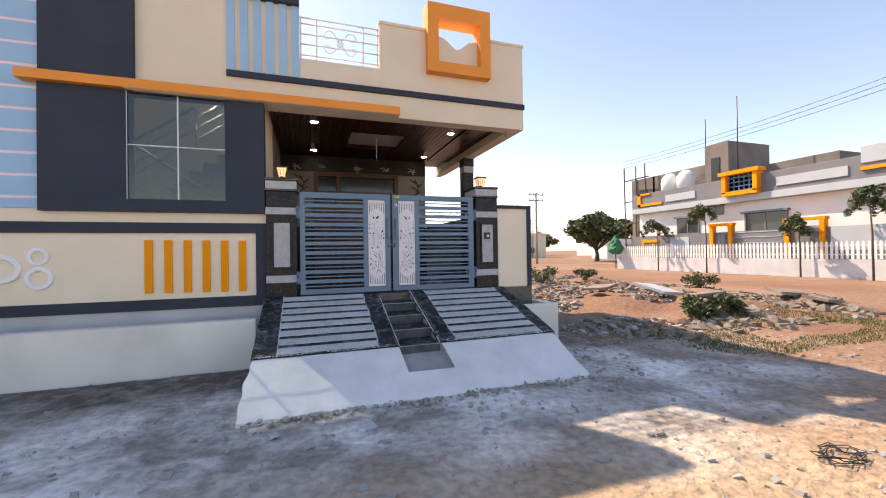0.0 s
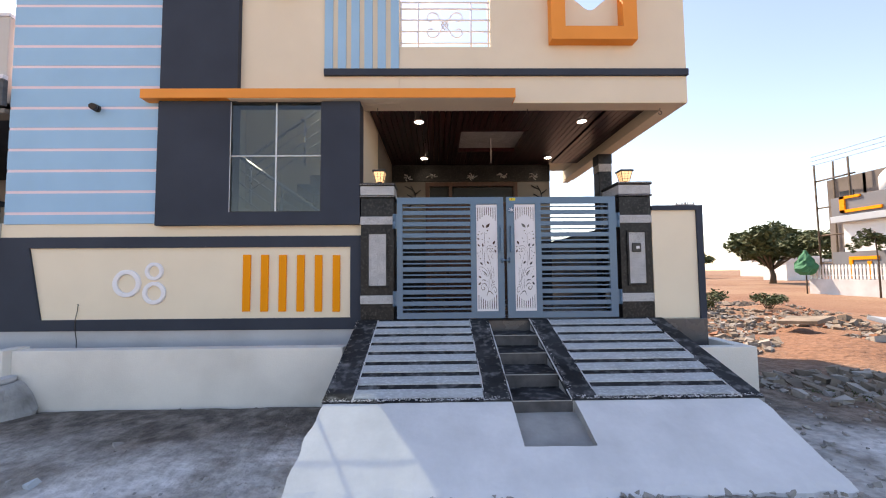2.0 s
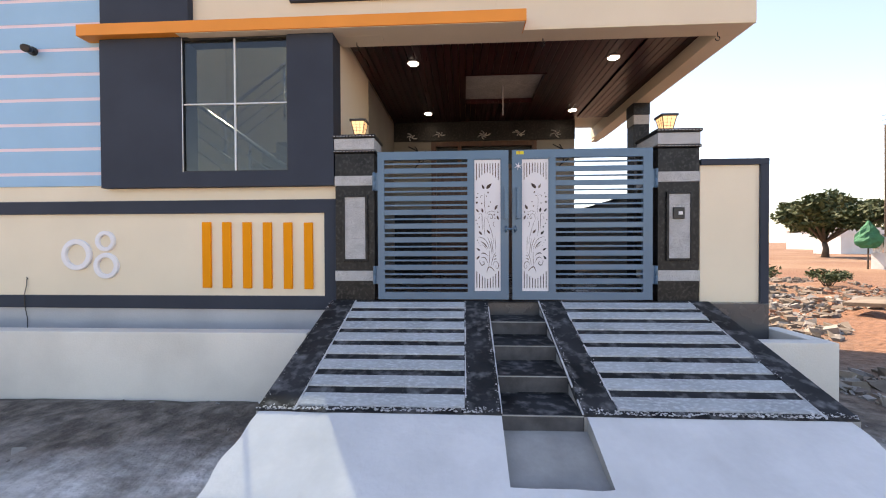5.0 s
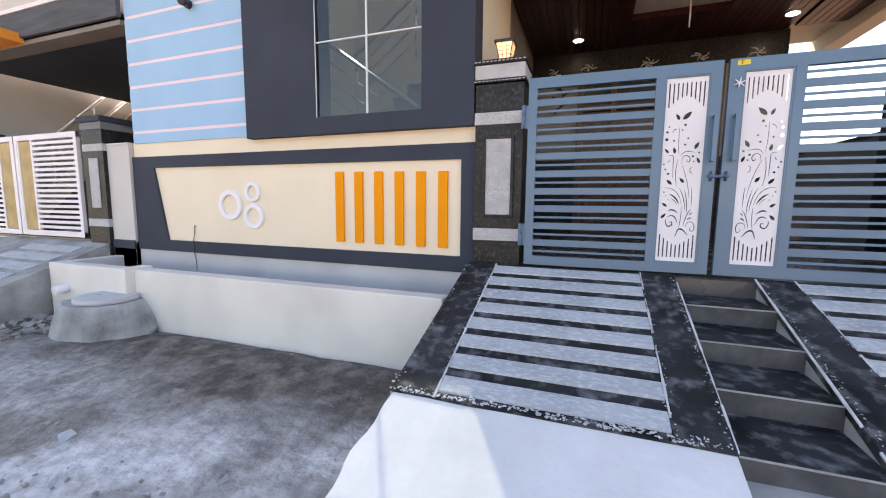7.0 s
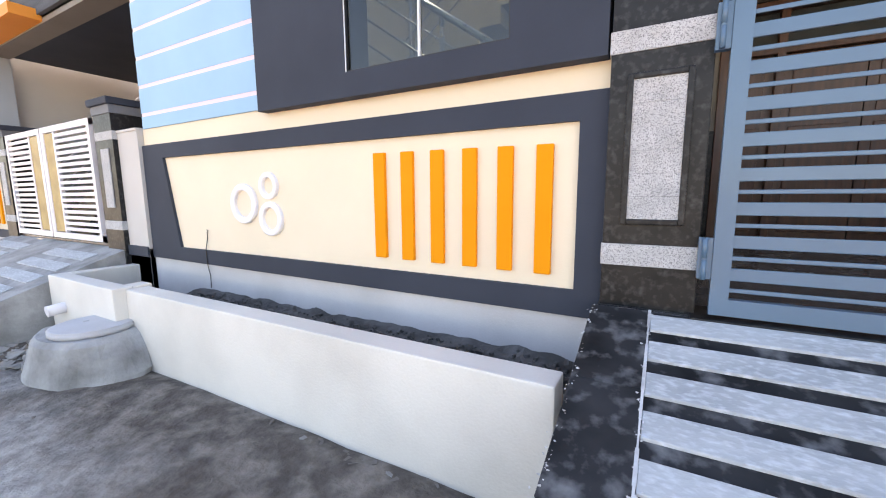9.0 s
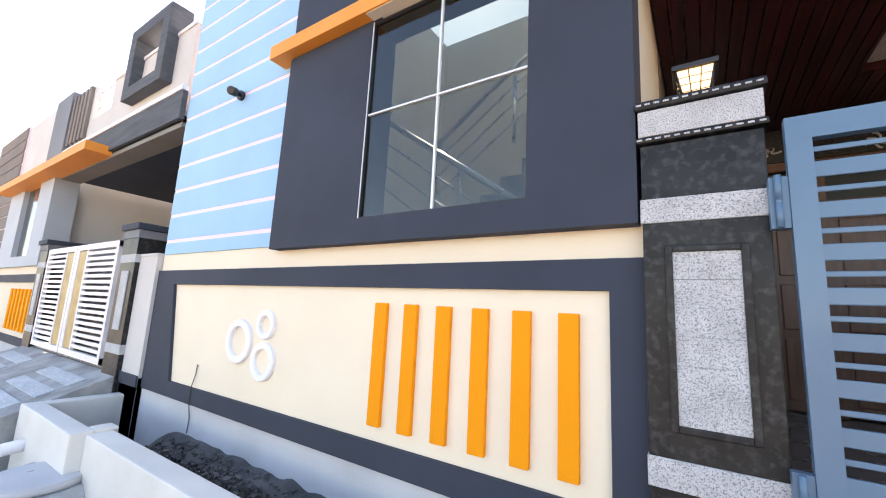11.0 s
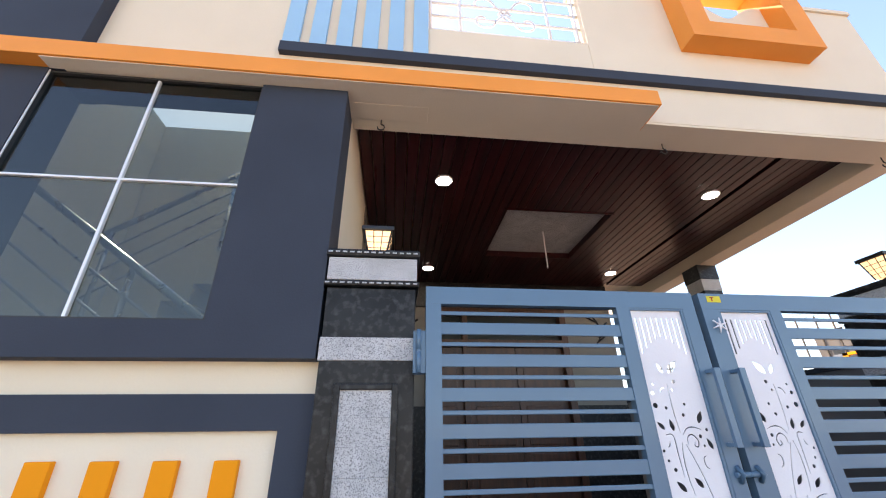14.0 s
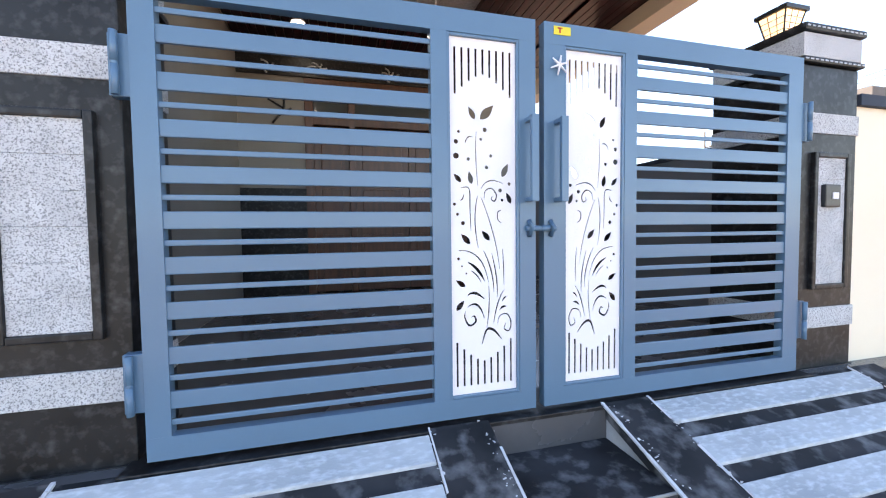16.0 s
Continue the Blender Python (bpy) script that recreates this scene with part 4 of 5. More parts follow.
add_tube(bm, [(0, 0.0, 0.0), (0, -0.035, 0)], 0.05, 20)
add_tube(bm, [(0, -0.03, 0.0), (0.02, -0.07, -0.01)], 0.02, 10)
finish("bracket", bm, BLACK, cct)
bm = bmesh.new()
add_tube(bm, [(0.01, -0.06, 0.0), (0.03, -0.10, -0.012), (0.06, -0.155, -0.03), (0.062, -0.158, -0.031)], [0.035, 0.046, 0.044, 0.03], 18)
finish("body", bm, BLACK, cct)
sp2 = empty("wall_spotlight", -1.72, F - 0.03, 5.57, label="small white spotlight under the top band", category="spotlight")
bm = bmesh.new()
add_tube(bm, [(0, 0.03, 0), (0, -0.03, 0), (0, -0.09, -0.04), (0, -0.11, -0.055)], [0.02, 0.02, 0.045, 0.045], 14)
finish("body", bm, WHITE, sp2)

# ---- stair well behind the window, open to the sky ----
boxes("wall_stairwell", [(-3.4, -0.8, 9.2, 9.4, 0.0, 5.7), (-3.6, -3.41, 7.02, 9.4, 0.0, 5.7)], CREAM, bevel=0.002, **S)
box("floor_stairwell", -3.41, -0.8, 7.0, 9.2, 0.2, 0.93, TILE, **S)


def flight(x0, z0, x1, z1, y0, y1, n, label):
    t = empty("stair_flight", x0, y0, z0, kind="structure", label=label)
    for i in range(n):
        a, b = x0 + (x1 - x0) * i / n, x0 + (x1 - x0) * (i + 1) / n
        z = z0 + (z1 - z0) * (i + 1) / n
        under(t, box("step", min(a, b), max(a, b), y0, y1, z - 0.32, z, CREAM, bevel=0.004))
    return t


flight(-0.9, 1.2, -2.9, 2.65, 7.2, 8.1, 9, "cream plastered lower stair flight")
flight(-2.9, 2.65, -0.9, 4.10, 8.2, 9.15, 9, "cream plastered upper stair flight")
box("floor_landing", -3.41, -2.9, 7.2, 9.2, 2.35, 2.65, CREAM, **S)


def stair_rail(x0, z0, x1, z1, y, label):
    t = empty("stair_railing", x0, y, z0, label=label, category="railing", group="stair railings")
    under(t, tubes("handrail", [[(x0, y, z0 + 0.85), (x1, y, z1 + 0.85)]], 0.026, STEEL, sides=10),
          tubes("rod", [[(x0, y, z0 + h), (x1, y, z1 + h)] for h in (0.25, 0.45, 0.65)], 0.010, STEEL, sides=6),
          *[tubes("post", [[(x0 + (x1 - x0) * k, y, z0 + (z1 - z0) * k - 0.05), (x0 + (x1 - x0) * k, y, z0 + (z1 - z0) * k + 0.85)]], 0.02, STEEL, sides=8) for k in (0.03, 0.5, 0.97)])


stair_rail(-0.9, 1.35, -2.9, 2.75, 7.25, "stainless steel stair railing behind window")
stair_rail(-2.9, 2.75, -0.9, 4.20, 8.25, "stainless steel upper stair railing behind window")


# ---- neighbouring house of the same row ----
def neighbour():
    y = 6.76
    box("wall_neighbour_panel", -6.02, -5.56, y, y + 0.15, 0.0, 2.27, PALEGREY, **S)
    box("coping_neighbour", -6.3, -5.56, y - 0.01, y + 0.16, 2.27, 2.30, PALEGREY, **S)
    box("trim_neighbour", -6.3, -5.56, y - 0.02, y + 0.0, 0.83, 0.95, SLATE, **S)
    for x0, x1 in ((-6.46, -6.02), (-10.12, -9.68)):
        t = empty("gate_pillar", (x0 + x1) / 2, y, 0, label="dark grey granite pillar of neighbouring gate", category="gate pillar", group="neighbouring gate pillars")
        under(t, box("shaft", x0, x1, y - 0.05, y + 0.45, 0.6, 2.5, GRANITE), box("band", x0 - .004, x1 + .004, y - 0.055, y + .455, 1.13, 1.24, GREYSTONE), box("band", x0 - .004, x1 + .004, y - 0.055, y + .455, 2.2, 2.3, GREYSTONE),
              box("panel", x0 + 0.12, x1 - 0.12, y - 0.06, y, 1.4, 2.1, GREYSTONE), box("cap_neck", x0 - .01, x1 + .01, y - 0.06, y + .46, 2.5, 2.6, NBGREY), box("cap", x0 - .04, x1 + .04, y - 0.09, y + .49, 2.6, 2.68, SLATE, bevel=0.01))
    for x0, x1, s in ((-9.6, -8.2, -1), (-8.17, -6.6, 1)):
        t = empty("gate_leaf", (x0 + x1) / 2, y, 0.95, label="white slatted steel gate leaf with golden panel", category="gate", group="neighbouring gate leaves")
        a, b = (x1 - 0.42, x1 - 0.1) if s < 0 else (x0 + 0.1, x0 + 0.42)
        under(t, boxes("frame", [(x0, x0 + .07, y - .05, y, .95, 2.5), (x1 - .07, x1, y - .05, y, .95, 2.5), (x0, x1, y - .049, y - .001, .95, 1.03), (x0, x1, y - .049, y - .001, 2.42, 2.5)], PALEGATE, bevel=0.003),
              box("panel", a, b, y - 0.035, y - 0.015, 1.04, 2.41, GOLD), boxes("stile", [(a - .05, a, y - .045, y - .005, 1.03, 2.42), (b, b + .05, y - .045, y - .005, 1.03, 2.42)], PALEGATE))
        c, d = (x0 + 0.06, a - 0.04) if s < 0 else (b + 0.04, x1 - 0.06)
        for k in range(17):
            under(t, box("slat", c, d, y - .04, y - .01, 1.065 + 0.08 * k, 1.11 + 0.08 * k, PALEGATE, bevel=0.003))
    boxes("wall_neighbour_lower", [(-16, -10.12, y, y + .2, 0.83, 2.25)], CREAM, **S)
    box("plinth_neighbour", -16, -10.12, y - .01, y + .2, -0.1, 0.829, PLINTH, **S)
    boxes("trim_neighbour_bands", [(-16, -10.12, y - .03, y, 0.83, 0.97), (-16, -10.12, y - .03, y, 1.95, 2.1)], SLATE, **S)
    b0 = box("wall_bar", -0.05, 0.05, -0.03, 0.001, -0.38, 0.38, YELLOW, label="amber painted vertical plaster bar on neighbouring wall", category="wall ornament", group="amber bars on the neighbouring wall")
    b0.location = (-10.45, y, 1.45)
    for k in range(1, 6):
        copy_thing(b0, pose(-10.45 - 0.25 * k, y, 1.45))
    boxes("wall_neighbour_box", [(-13.3, -12.2, y - .06, y + .3, 2.25, 3.95), (-11.0, -10.15, y - .06, y + .3, 2.25, 3.95), (-12.2, -11.0, y - .06, y + .3, 2.25, 2.45)], NBLIGHT, **S)
    box("window_neighbour", -12.2, -11.0, y + .02, y + .03, 2.45, 3.95, DARKGLASS, **S)
    box("wall_neighbour_upper", -16, -10.15, y, y + .2, 3.95, 5.5, PALEGREY, **S)
    rw = box("wall_neighbour_boarded", -16, -13.3, y - .02, y + .2, 2.25, 5.6, PINK, **S)
    for k in range(11):
        box("panel", -15.98, -13.32, y - .04, y - .015, 2.27 + .3 * k, 2.54 + .3 * k, BARECON, rw)
    box("pilaster_neighbour", -11.1, -10.15, y - .05, y + .2, 3.96, 5.55, NBGREY, **S)
    for k in range(5):
        box("trim_neighbour_strip_%d" % k, -10.1 + .2 * k, -9.98 + .2 * k, y - .03, y + .02, 4.45, 5.4, BARECON, **S)
    # cream parapets, greyed here to put their shadow side into the colour
    box("wall_neighbour_parapet", -10.15, -5.56, y + .02, y + .17, 3.9, 4.75, PALEGREY, **S)
    box("wall_neighbour_parapet_high", -8.2, -5.56, y + .02, y + .17, 4.75, 5.22, PALEGREY, **S)
    box("wall_neighbour_parapet_left", -10.15, -9.1, y + .02, y + .17, 4.75, 5.4, PALEGREY, **S)
    box("coping_neighbour_parapet", -8.2, -5.54, y - .0, y + .19, 5.22, 5.27, WHITE, **S)
    box("trim_neighbour_fascia", -10.15, -5.54, y - .03, y + .03, 3.93, 4.3, FASCIA, **S)
    box("trim_neighbour_line", -10.15, -5.54, y - .045, y + .03, 4.3, 4.36, WHITE, **S)
    boxes("trim_neighbour_frame", [(-7.3, -7.1, y - .12, y + .15, 4.55, 5.65), (-6.25, -6.05, y - .12, y + .15, 4.55, 5.65), (-7.1, -6.25, y - .12, y + .15, 4.55, 4.72), (-7.1, -6.25, y - .12, y + .15, 5.48, 5.65)], FASCIA, bevel=0, **S)
    box("trim_neighbour_shelf", -13.4, -7.75, y - .3, y + .05, 3.86, 4.0, ORANGE, **S)
    box("roof_neighbour", -10.15, -5.56, y + .17, 11, 4.0, 4.3, PALEGREY, **S)
    box("ceiling_neighbour", -10.1, -5.57, y + .3, 10.9, 3.86, 3.999, SLATE, **S)
    box("ceiling_neighbour_border", -10.15, -5.56, y + .02, y + .3, 3.84, 3.999, TAUPE, **S)
    box("floor_neighbour", -10.15, -5.56, y, 11, 0.2, 0.93, TILE, **S)
    box("wall_neighbour_side", -10.6, -10.35, y + .2, 11, 0.0, 4.0, PALEGREY, **S)
    box("wall_neighbour_back", -10.6, -5.3, 10.8, 11, 0.9, 4.0, PALEGREY, **S)
    box("wall_between", -5.56, -5.31, 7.02, 11, 0.0, 4.0, CREAM, **S)
    rl = empty("parapet_railing", -8.65, y + .1, 4.75, label="white steel railing on neighbouring parapet", category="railing")
    under(rl, tubes("bar", [[(-9.1, y + .1, z), (-8.2, y + .1, z)] for z in (4.85, 5.0, 5.15, 5.3)] + [[(x, y + .1, 4.72), (x, y + .1, 5.3)] for x in (-9.0, -8.65, -8.3)], 0.012, WHITE))
    # its ramp
    r = empty("entrance_ramp", -8.1, 5.8, 0, kind="structure", label="grey cement ramp with pale stripes")
    under(r, prism("body", [(6.75, -0.1), (6.75, 0.9), (4.6, 0.15), (4.6, -0.1)], "x", -10.0, -6.05, CEMENT))
    for x0, x1 in ((-9.7, -8.5), (-7.6, -6.35)):
        for k in range(7):
            ya = 4.9 + 0.25 * k
            zz = 0.15 + (ya - 4.6) * 0.75 / 2.15
            z2 = 0.15 + (ya + .15 - 4.6) * 0.75 / 2.15
            under(r, prism("strip", [(ya, zz), (ya + .15, z2), (ya + .15, z2 + .012), (ya, zz + .012)], "x", x0, x1, STRIPE))
    # stairs inside its porch
    prism("wall_neighbour_stair", [(7.5, 0.93), (11, 0.93), (11, 3.86), (10.2, 3.86)], "x", -10.3, -10.2, TAUPE, **S)
    prism("trim_neighbour_stair", [(7.3, 0.95), (7.75, 0.95), (10.45, 3.86), (10.0, 3.86)], "x", -10.199, -10.14, CREAM, **S)
    rl2 = empty("stair_railing", -10.2, 7.3, 0.95, label="white stair railing in neighbouring porch", category="railing")
    under(rl2, tubes("handrail", [[(-10.2, 7.2, 1.75), (-10.2, 9.3, 3.95)]], 0.03, WHITE), tubes("rod", [[(-10.2, 7.25, 1.2 + h), (-10.2, 9.7, 3.85 + h * .3)] for h in (0.1, 0.3)], 0.014, WHITE, sides=6),
          *[tubes("post", [[(-10.2, yy, 0.95 + (yy - 7.3) * 1.07), (-10.2, yy, 1.8 + (yy - 7.2) * 1.05)]], 0.02, WHITE) for yy in (7.35, 8.2, 9.0)])


neighbour()


# ---- the house across the open plot ----
def far_house():
    X = 26.0
    t = empty("far_house", X, 17, 0, label="white and grey single-storey house with orange frames", category="house")
    P = lambda *a: under(t, *a)
    P(box("wall", X, X + 9, 3.5, 25.6, 0, 4.7, NBWHITE, bevel=0),
      box("parapet", X - 0.5, X + 9, 3.5, 25.8, 4.7, 6.0, NBGREY, bevel=0.02),
      box("fascia", X - 0.55, X + 0.2, 3.5, 25.85, 4.45, 4.85, NBLIGHT, bevel=0.02),
      *[box("parapet_panel", X - 0.56, X - 0.4, *q, NBLIGHT) for q in ((20.2, 22.6, 5.1, 5.6), (12.0, 15.2, 5.1, 5.6), (9, 11.5, 5.6, 6.4))],
      boxes("orange_trim", [(X - 0.6, X - 0.3, 22.9, 25.2, 5.0, 5.18), (X - 0.6, X - 0.3, 24.9, 25.2, 5.0, 6.0), (X - 0.6, X - 0.3, 24.0, 25.2, 5.85, 6.0)], YELLOW),
      boxes("orange_trim", [(X - 0.62, X - 0.3, 7.5, 11.5, 5.25, 5.4), (X - 0.62, X - 0.3, 7.5, 7.8, 5.4, 6.4), (X - 0.62, X - 0.3, 7.5, 9.6, 6.25, 6.4)], YELLOW),
      boxes("orange_frame", [(X - .9, X - .3, 17.85, 18.1, 5.0, 6.2), (X - .9, X - .3, 16.0, 16.25, 5.0, 6.2), (X - .9, X - .3, 16.0, 18.1, 4.85, 5.1), (X - 1.0, X - .3, 15.85, 18.25, 6.15, 6.38)], YELLOW),
      box("grille_back", X - .5, X - .4, 16.25, 17.85, 5.1, 6.15, DARKGLASS))
    g = [[(X - .62, 16.45 + .3 * i + .17 * math.cos(a), 5.28 + .27 * j + .15 * math.sin(a)) for a in [math.pi * 2 * k / 8 for k in range(9)]] for i in range(5) for j in range(4)]
    P(tubes("grille", g, 0.03, BLUEGRILLE, sides=4))
    for y0, y1, z0, z1 in ((15.0, 17.2, 2.55, 3.7), (20.4, 22.0, 2.7, 3.8), (18.7, 19.6, 3.9, 4.4)):
        P(box("window", X - .05, X + .02, y0, y1, z0, z1, DARKGLASS, bevel=0), boxes("window_frame", [(X - .3, X, y0 - .2, y1 + .2, z1, z1 + .12), (X - .08, X, y0 - .08, y0, z0, z1), (X - .08, X, y1, y1 + .08, z0, z1), (X - .08, X, (y0 + y1) / 2 - .04, (y0 + y1) / 2 + .04, z0, z1), (X - .1, X, y0 - .08, y1 + .08, z0 - .08, z0)], NBGREY, bevel=0))
    # tower_opening is a black panel on solid wall, painting the dark inside
    P(box("tower", X + 1.5, X + 5.7, 19.3, 21.0, 6.0, 9.0, BARECON, bevel=0.01), box("tower_opening", X + 1.45, X + 1.51, 19.9, 20.5, 6.2, 8.0, BLACK, bevel=0), box("rear_parapet", X + 4, X + 9, 14.5, 19.3, 6, 7.3, BARECON))
    P(box("rear_wall", X + 3, X + 3.3, 21.0, 27.0, 5.5, 8.0, BARECON))
    for y in (22.3, 23.7):
        bm_ = bmesh.new()
        add_tube(bm_, [(X + 1.2, y, 6.0), (X + 1.2, y, 7.0), (X + 1.2, y, 7.25), (X + 1.2, y, 7.5)], [.62, .62, .5, .25], 24)
        finish("water_tank", bm_, NBWHITE, label="white plastic roof water tank", category="water tank", group="roof water tanks")
    # compound wall
    c = empty("compound_wall", X - .6, 15, 0, kind="structure", label="grey and orange compound wall of far house")
    under(c, box("wall", X - 0.8, X - 0.65, 3.5, 25.6, 0, 2.6, NBGREY, bevel=0), box("panel", X - .83, X - .64, 20.5, 22.0, 1.2, 2.4, NBLIGHT), box("panel", X - .83, X - .64, 10.0, 12.6, 1.4, 2.6, NBLIGHT), boxes("stripe", [(X - .83, X - .64, 14.8, 17.5, z, z + .04) for z in (1.5, 1.85, 2.2, 2.5)], NBLIGHT),
          boxes("orange_post", [(X - .95, X - .6, y, y + .22, 0, 3.0) for y in (18.7, 17.5, 14.4, 12.8, 8.5)] + [(X - .96, X - .59, 17.45, 18.97, 3.0, 3.16), (X - .96, X - .59, 12.75, 14.67, 3.0, 3.16)] + [(X - .86, X - .64, 23.0, 24.6, 2.1, 2.3), (X - .86, X - .64, 24.4, 24.6, 1, 2.1), (X - .86, X - .64, 23.4, 23.6, 1, 2.0)], YELLOW), boxes("gate", [(X - .8, X - .7, 17.8, 18.7, .3, 2.5), (X - .8, X - .7, 13.1, 14.4, .3, 2.7)], NBLIGHT))
    box("kerb_wall", 24.55, 24.75, 3.0, 26.6, -0.2, 0.95, PLINTH, bevel=0.02, kind="structure", label="grey low wall under white picket fence")
    f = empty("picket_fence", 24.65, 14, 0.95, label="white picket fence on low grey wall", category="fence")
    under(f, boxes("rail", [(24.63, 24.67, 3.0, 26.6, z, z + .06) for z in (1.15, 1.6)], NBWHITE, bevel=0))
    p = prism("picket", [(-.055, 0), (.055, 0), (.055, .8), (0, .88), (-.055, .8)], "x", 24.60, 24.63, NBWHITE)
    for k in range(118):
        q = p if k == 0 else p.copy()
        if k:
            scene.collection.objects.link(q)
        q.location = (0, 3.1 + 0.2 * k, 0.97)
        under(f, q)
    # scaffolded concrete shell behind
    s = empty("concrete_shell", 31, 32, 0, label="unfinished brown concrete building with bamboo scaffold", category="building")
    # openings are flat black panels that stand for unlit rooms
    under(s, box("wall", 29, 33, 26.8, 29.4, 0, 8.0, BARECON, bevel=0), boxes("opening", [(28.96, 29.01, 27.6, 28.5, 1, 3), (28.96, 29.01, 27.6, 28.5, 5, 7)], BLACK, bevel=0),
          tubes("scaffold_pole", [[(28.4, y, 0), (28.4 + .2 * (k % 2), y + .1, 9.2)] for k, y in enumerate((27.2, 28.4, 29.6))] + [[(28.4, 26.9, z), (28.5, 29.8, z)] for z in (2, 4, 6, 8)], .06, BARK, sides=6))


far_house()


# ---- plants ----
def leaf_cloud(bm, c, r, n, size, rng, flat=0.7, mi=0):
    for _ in range(n):
        d = Vector((rng.gauss(0, 1), rng.gauss(0, 1), rng.gauss(0, 1))).normalized() * r * (rng.random() ** 0.5)
        p = Vector(c) + Vector((d.x, d.y, d.z * flat))
        u = Vector((rng.gauss(0, 1), rng.gauss(0, 1), rng.gauss(0, .6))).normalized()
        v = u.cross(Vector((rng.gauss(0, 1), rng.gauss(0, 1), 1))).normalized()
        s = size * rng.uniform(.6, 1.4)
        f = bm.faces.new([bm.verts.new(p - u * s), bm.verts.new(p + v * s * .45), bm.verts.new(p + u * s), bm.verts.new(p - v * s * .45)])
        f.material_index = mi


def tree(x, y, h, w, seed, label, leaf=0.22):
    rng = random.Random(seed)
    t = empty("tree", x, y, 0, label=label, category="tree")
    bm, lv = bmesh.new(), bmesh.new()
    fork = h * 0.22
    add_tube(bm, [(0, 0, -0.1), (0.1, 0, fork * .6), (0, .1, fork)], [h * .05, h * .035, h * .03], 8)
    for k in range(9):
        a = 2 * math.pi * k / 9 + rng.uniform(-.3, .3)
        rr = w / 2 * rng.uniform(.45, 1.0)
        end = (rr * math.cos(a), rr * math.sin(a), h * rng.uniform(.55, .92) - 0.12 * rr)
        mid = (end[0] * .45, end[1] * .45, fork + (end[2] - fork) * .65)
        add_tube(bm, [(0, .1, fork), mid, end], [h * .022, h * .013, h * .004], 6)
        for q, r0 in ((end, .17), (mid, .13)):
            for _ in range(4):
                cc = (q[0] + rng.gauss(0, w * .06), q[1] + rng.gauss(0, w * .06), q[2] + rng.gauss(h * .05, h * .05))
                leaf_cloud(lv, cc, w * r0 * rng.uniform(.5, 1.0), 190, leaf, rng, .62)
    finish("trunk", bm, BARK, t)
    finish("crown", lv, LEAF, t, kind="stuff")


tree(38, 45, 7.0, 10.5, 3, "broad dusty acacia tree on open land", 0.26)
for k, (x, y, h, w) in enumerate(((70, 110, 7, 10), (90, 100, 6, 10), (52, 100, 6, 8), (40, 120, 7, 9), (110, 105, 6, 12), (64, 62, 2.2, 4), (60, 140, 8, 12), (20, 140, 7, 12))):
    tree(x, y, h, w, 20 + k, "distant dusty green tree", 0.4)


def lot_z(x, y):
    v = Vector((x * 0.6, y * 0.6, 0))
    lot = min(1, max(0, (x - 5.5) / 3)) * min(1, max(0, (y - 4.6) / 2)) * min(1, max(0, (15.5 - x) / 3))
    return 0.035 * noise.noise(v) + lot * (0.16 + 0.22 * noise.noise(v * 0.9) + 0.10 * noise.noise(v * 2.3))


def bush(x, y, r, seed, n=900):
    rng = random.Random(seed)
    t = empty("bush", x, y, lot_z(x, y), label="low dusty green bush among rubble", category="bush", group="bushes on the plot")
    bm, lv = bmesh.new(), bmesh.new()
    for k in range(14):
        a, rr = rng.uniform(0, 6.28), r * rng.uniform(.3, 1)
        e = (rr * math.cos(a), rr * math.sin(a), r * rng.uniform(.4, .95))
        add_tube(bm, [(0, 0, -0.15), (e[0] * .5, e[1] * .5, e[2] * .6), e], [.02, .012, .004], 5)
        leaf_cloud(lv, e, r * .38, n // 14, .055, rng, .8)
    finish("stem", bm, BARK, t)
    finish("foliage", lv, LEAF, t, kind="stuff")


bush(7.8, 6.1, 0.42, 1, 1500)
bush(8.6, 6.2, 0.4, 2)
bush(9.3, 14.5, 0.7, 4)
bush(13.8, 10.8, 0.5, 5)
bush(12, 15, .5, 6)


def sapling(x, y, h, seed):
    rng = random.Random(seed)
    t = empty("young_tree", x, y, 0, label="thin young street tree with drooping leaves", category="tree", group="young trees along the fence")
    bm, lv = bmesh.new(), bmesh.new()
    add_tube(bm, [(0, 0, -.1), (.05, .03, h * .5), (0, .1, h)], [.05, .04, .02], 6)
    for k in range(11):
        a = rng.uniform(0, 6.28)
        ln = rng.uniform(.6, 1.1)
        z0 = h * rng.uniform(.82, 1.0)
        pts = [Vector((ln * s * math.cos(a), .1 + ln * s * math.sin(a), z0 + .45 * s - .85 * s * s)) for s in (0, .25, .5, .75, 1)]
        add_tube(bm, pts, [.015, .012, .01, .008, .004], 4)
        for p in pts[1:]:
            leaf_cloud(lv, p, .16, 26, .10, rng, 1.2)
    finish("trunk", bm, BARK, t)
    finish("foliage", lv, LEAF, t, kind="stuff")


for k, (y, h) in enumerate(((22.2, 3.6), (18.5, 4.3), (13.4, 3.2), (10.6, 4.2), (7.5, 3.8))):
    sapling(24.2, y, h, 40 + k)
bm = bmesh.new()
rng = random.Random(9)
rows = []
for i in range(9):
    z = 1.2 + 1.6 * i / 8
    r = (.3, .55, .62, .6, .5, .4, .3, .16, .05)[i]
    rows.append([bm.verts.new((24.2 + r * math.cos(a) * rng.uniform(.8, 1.2), 26.4 + r * math.sin(a) * rng.uniform(.8, 1.2), z)) for a in [6.283 * k / 14 for k in range(14)]])
for a, b in zip(rows, rows[1:]):
    for j in range(14):
        bm.faces.new((a[j], a[(j + 1) % 14], b[(j + 1) % 14], b[j]))
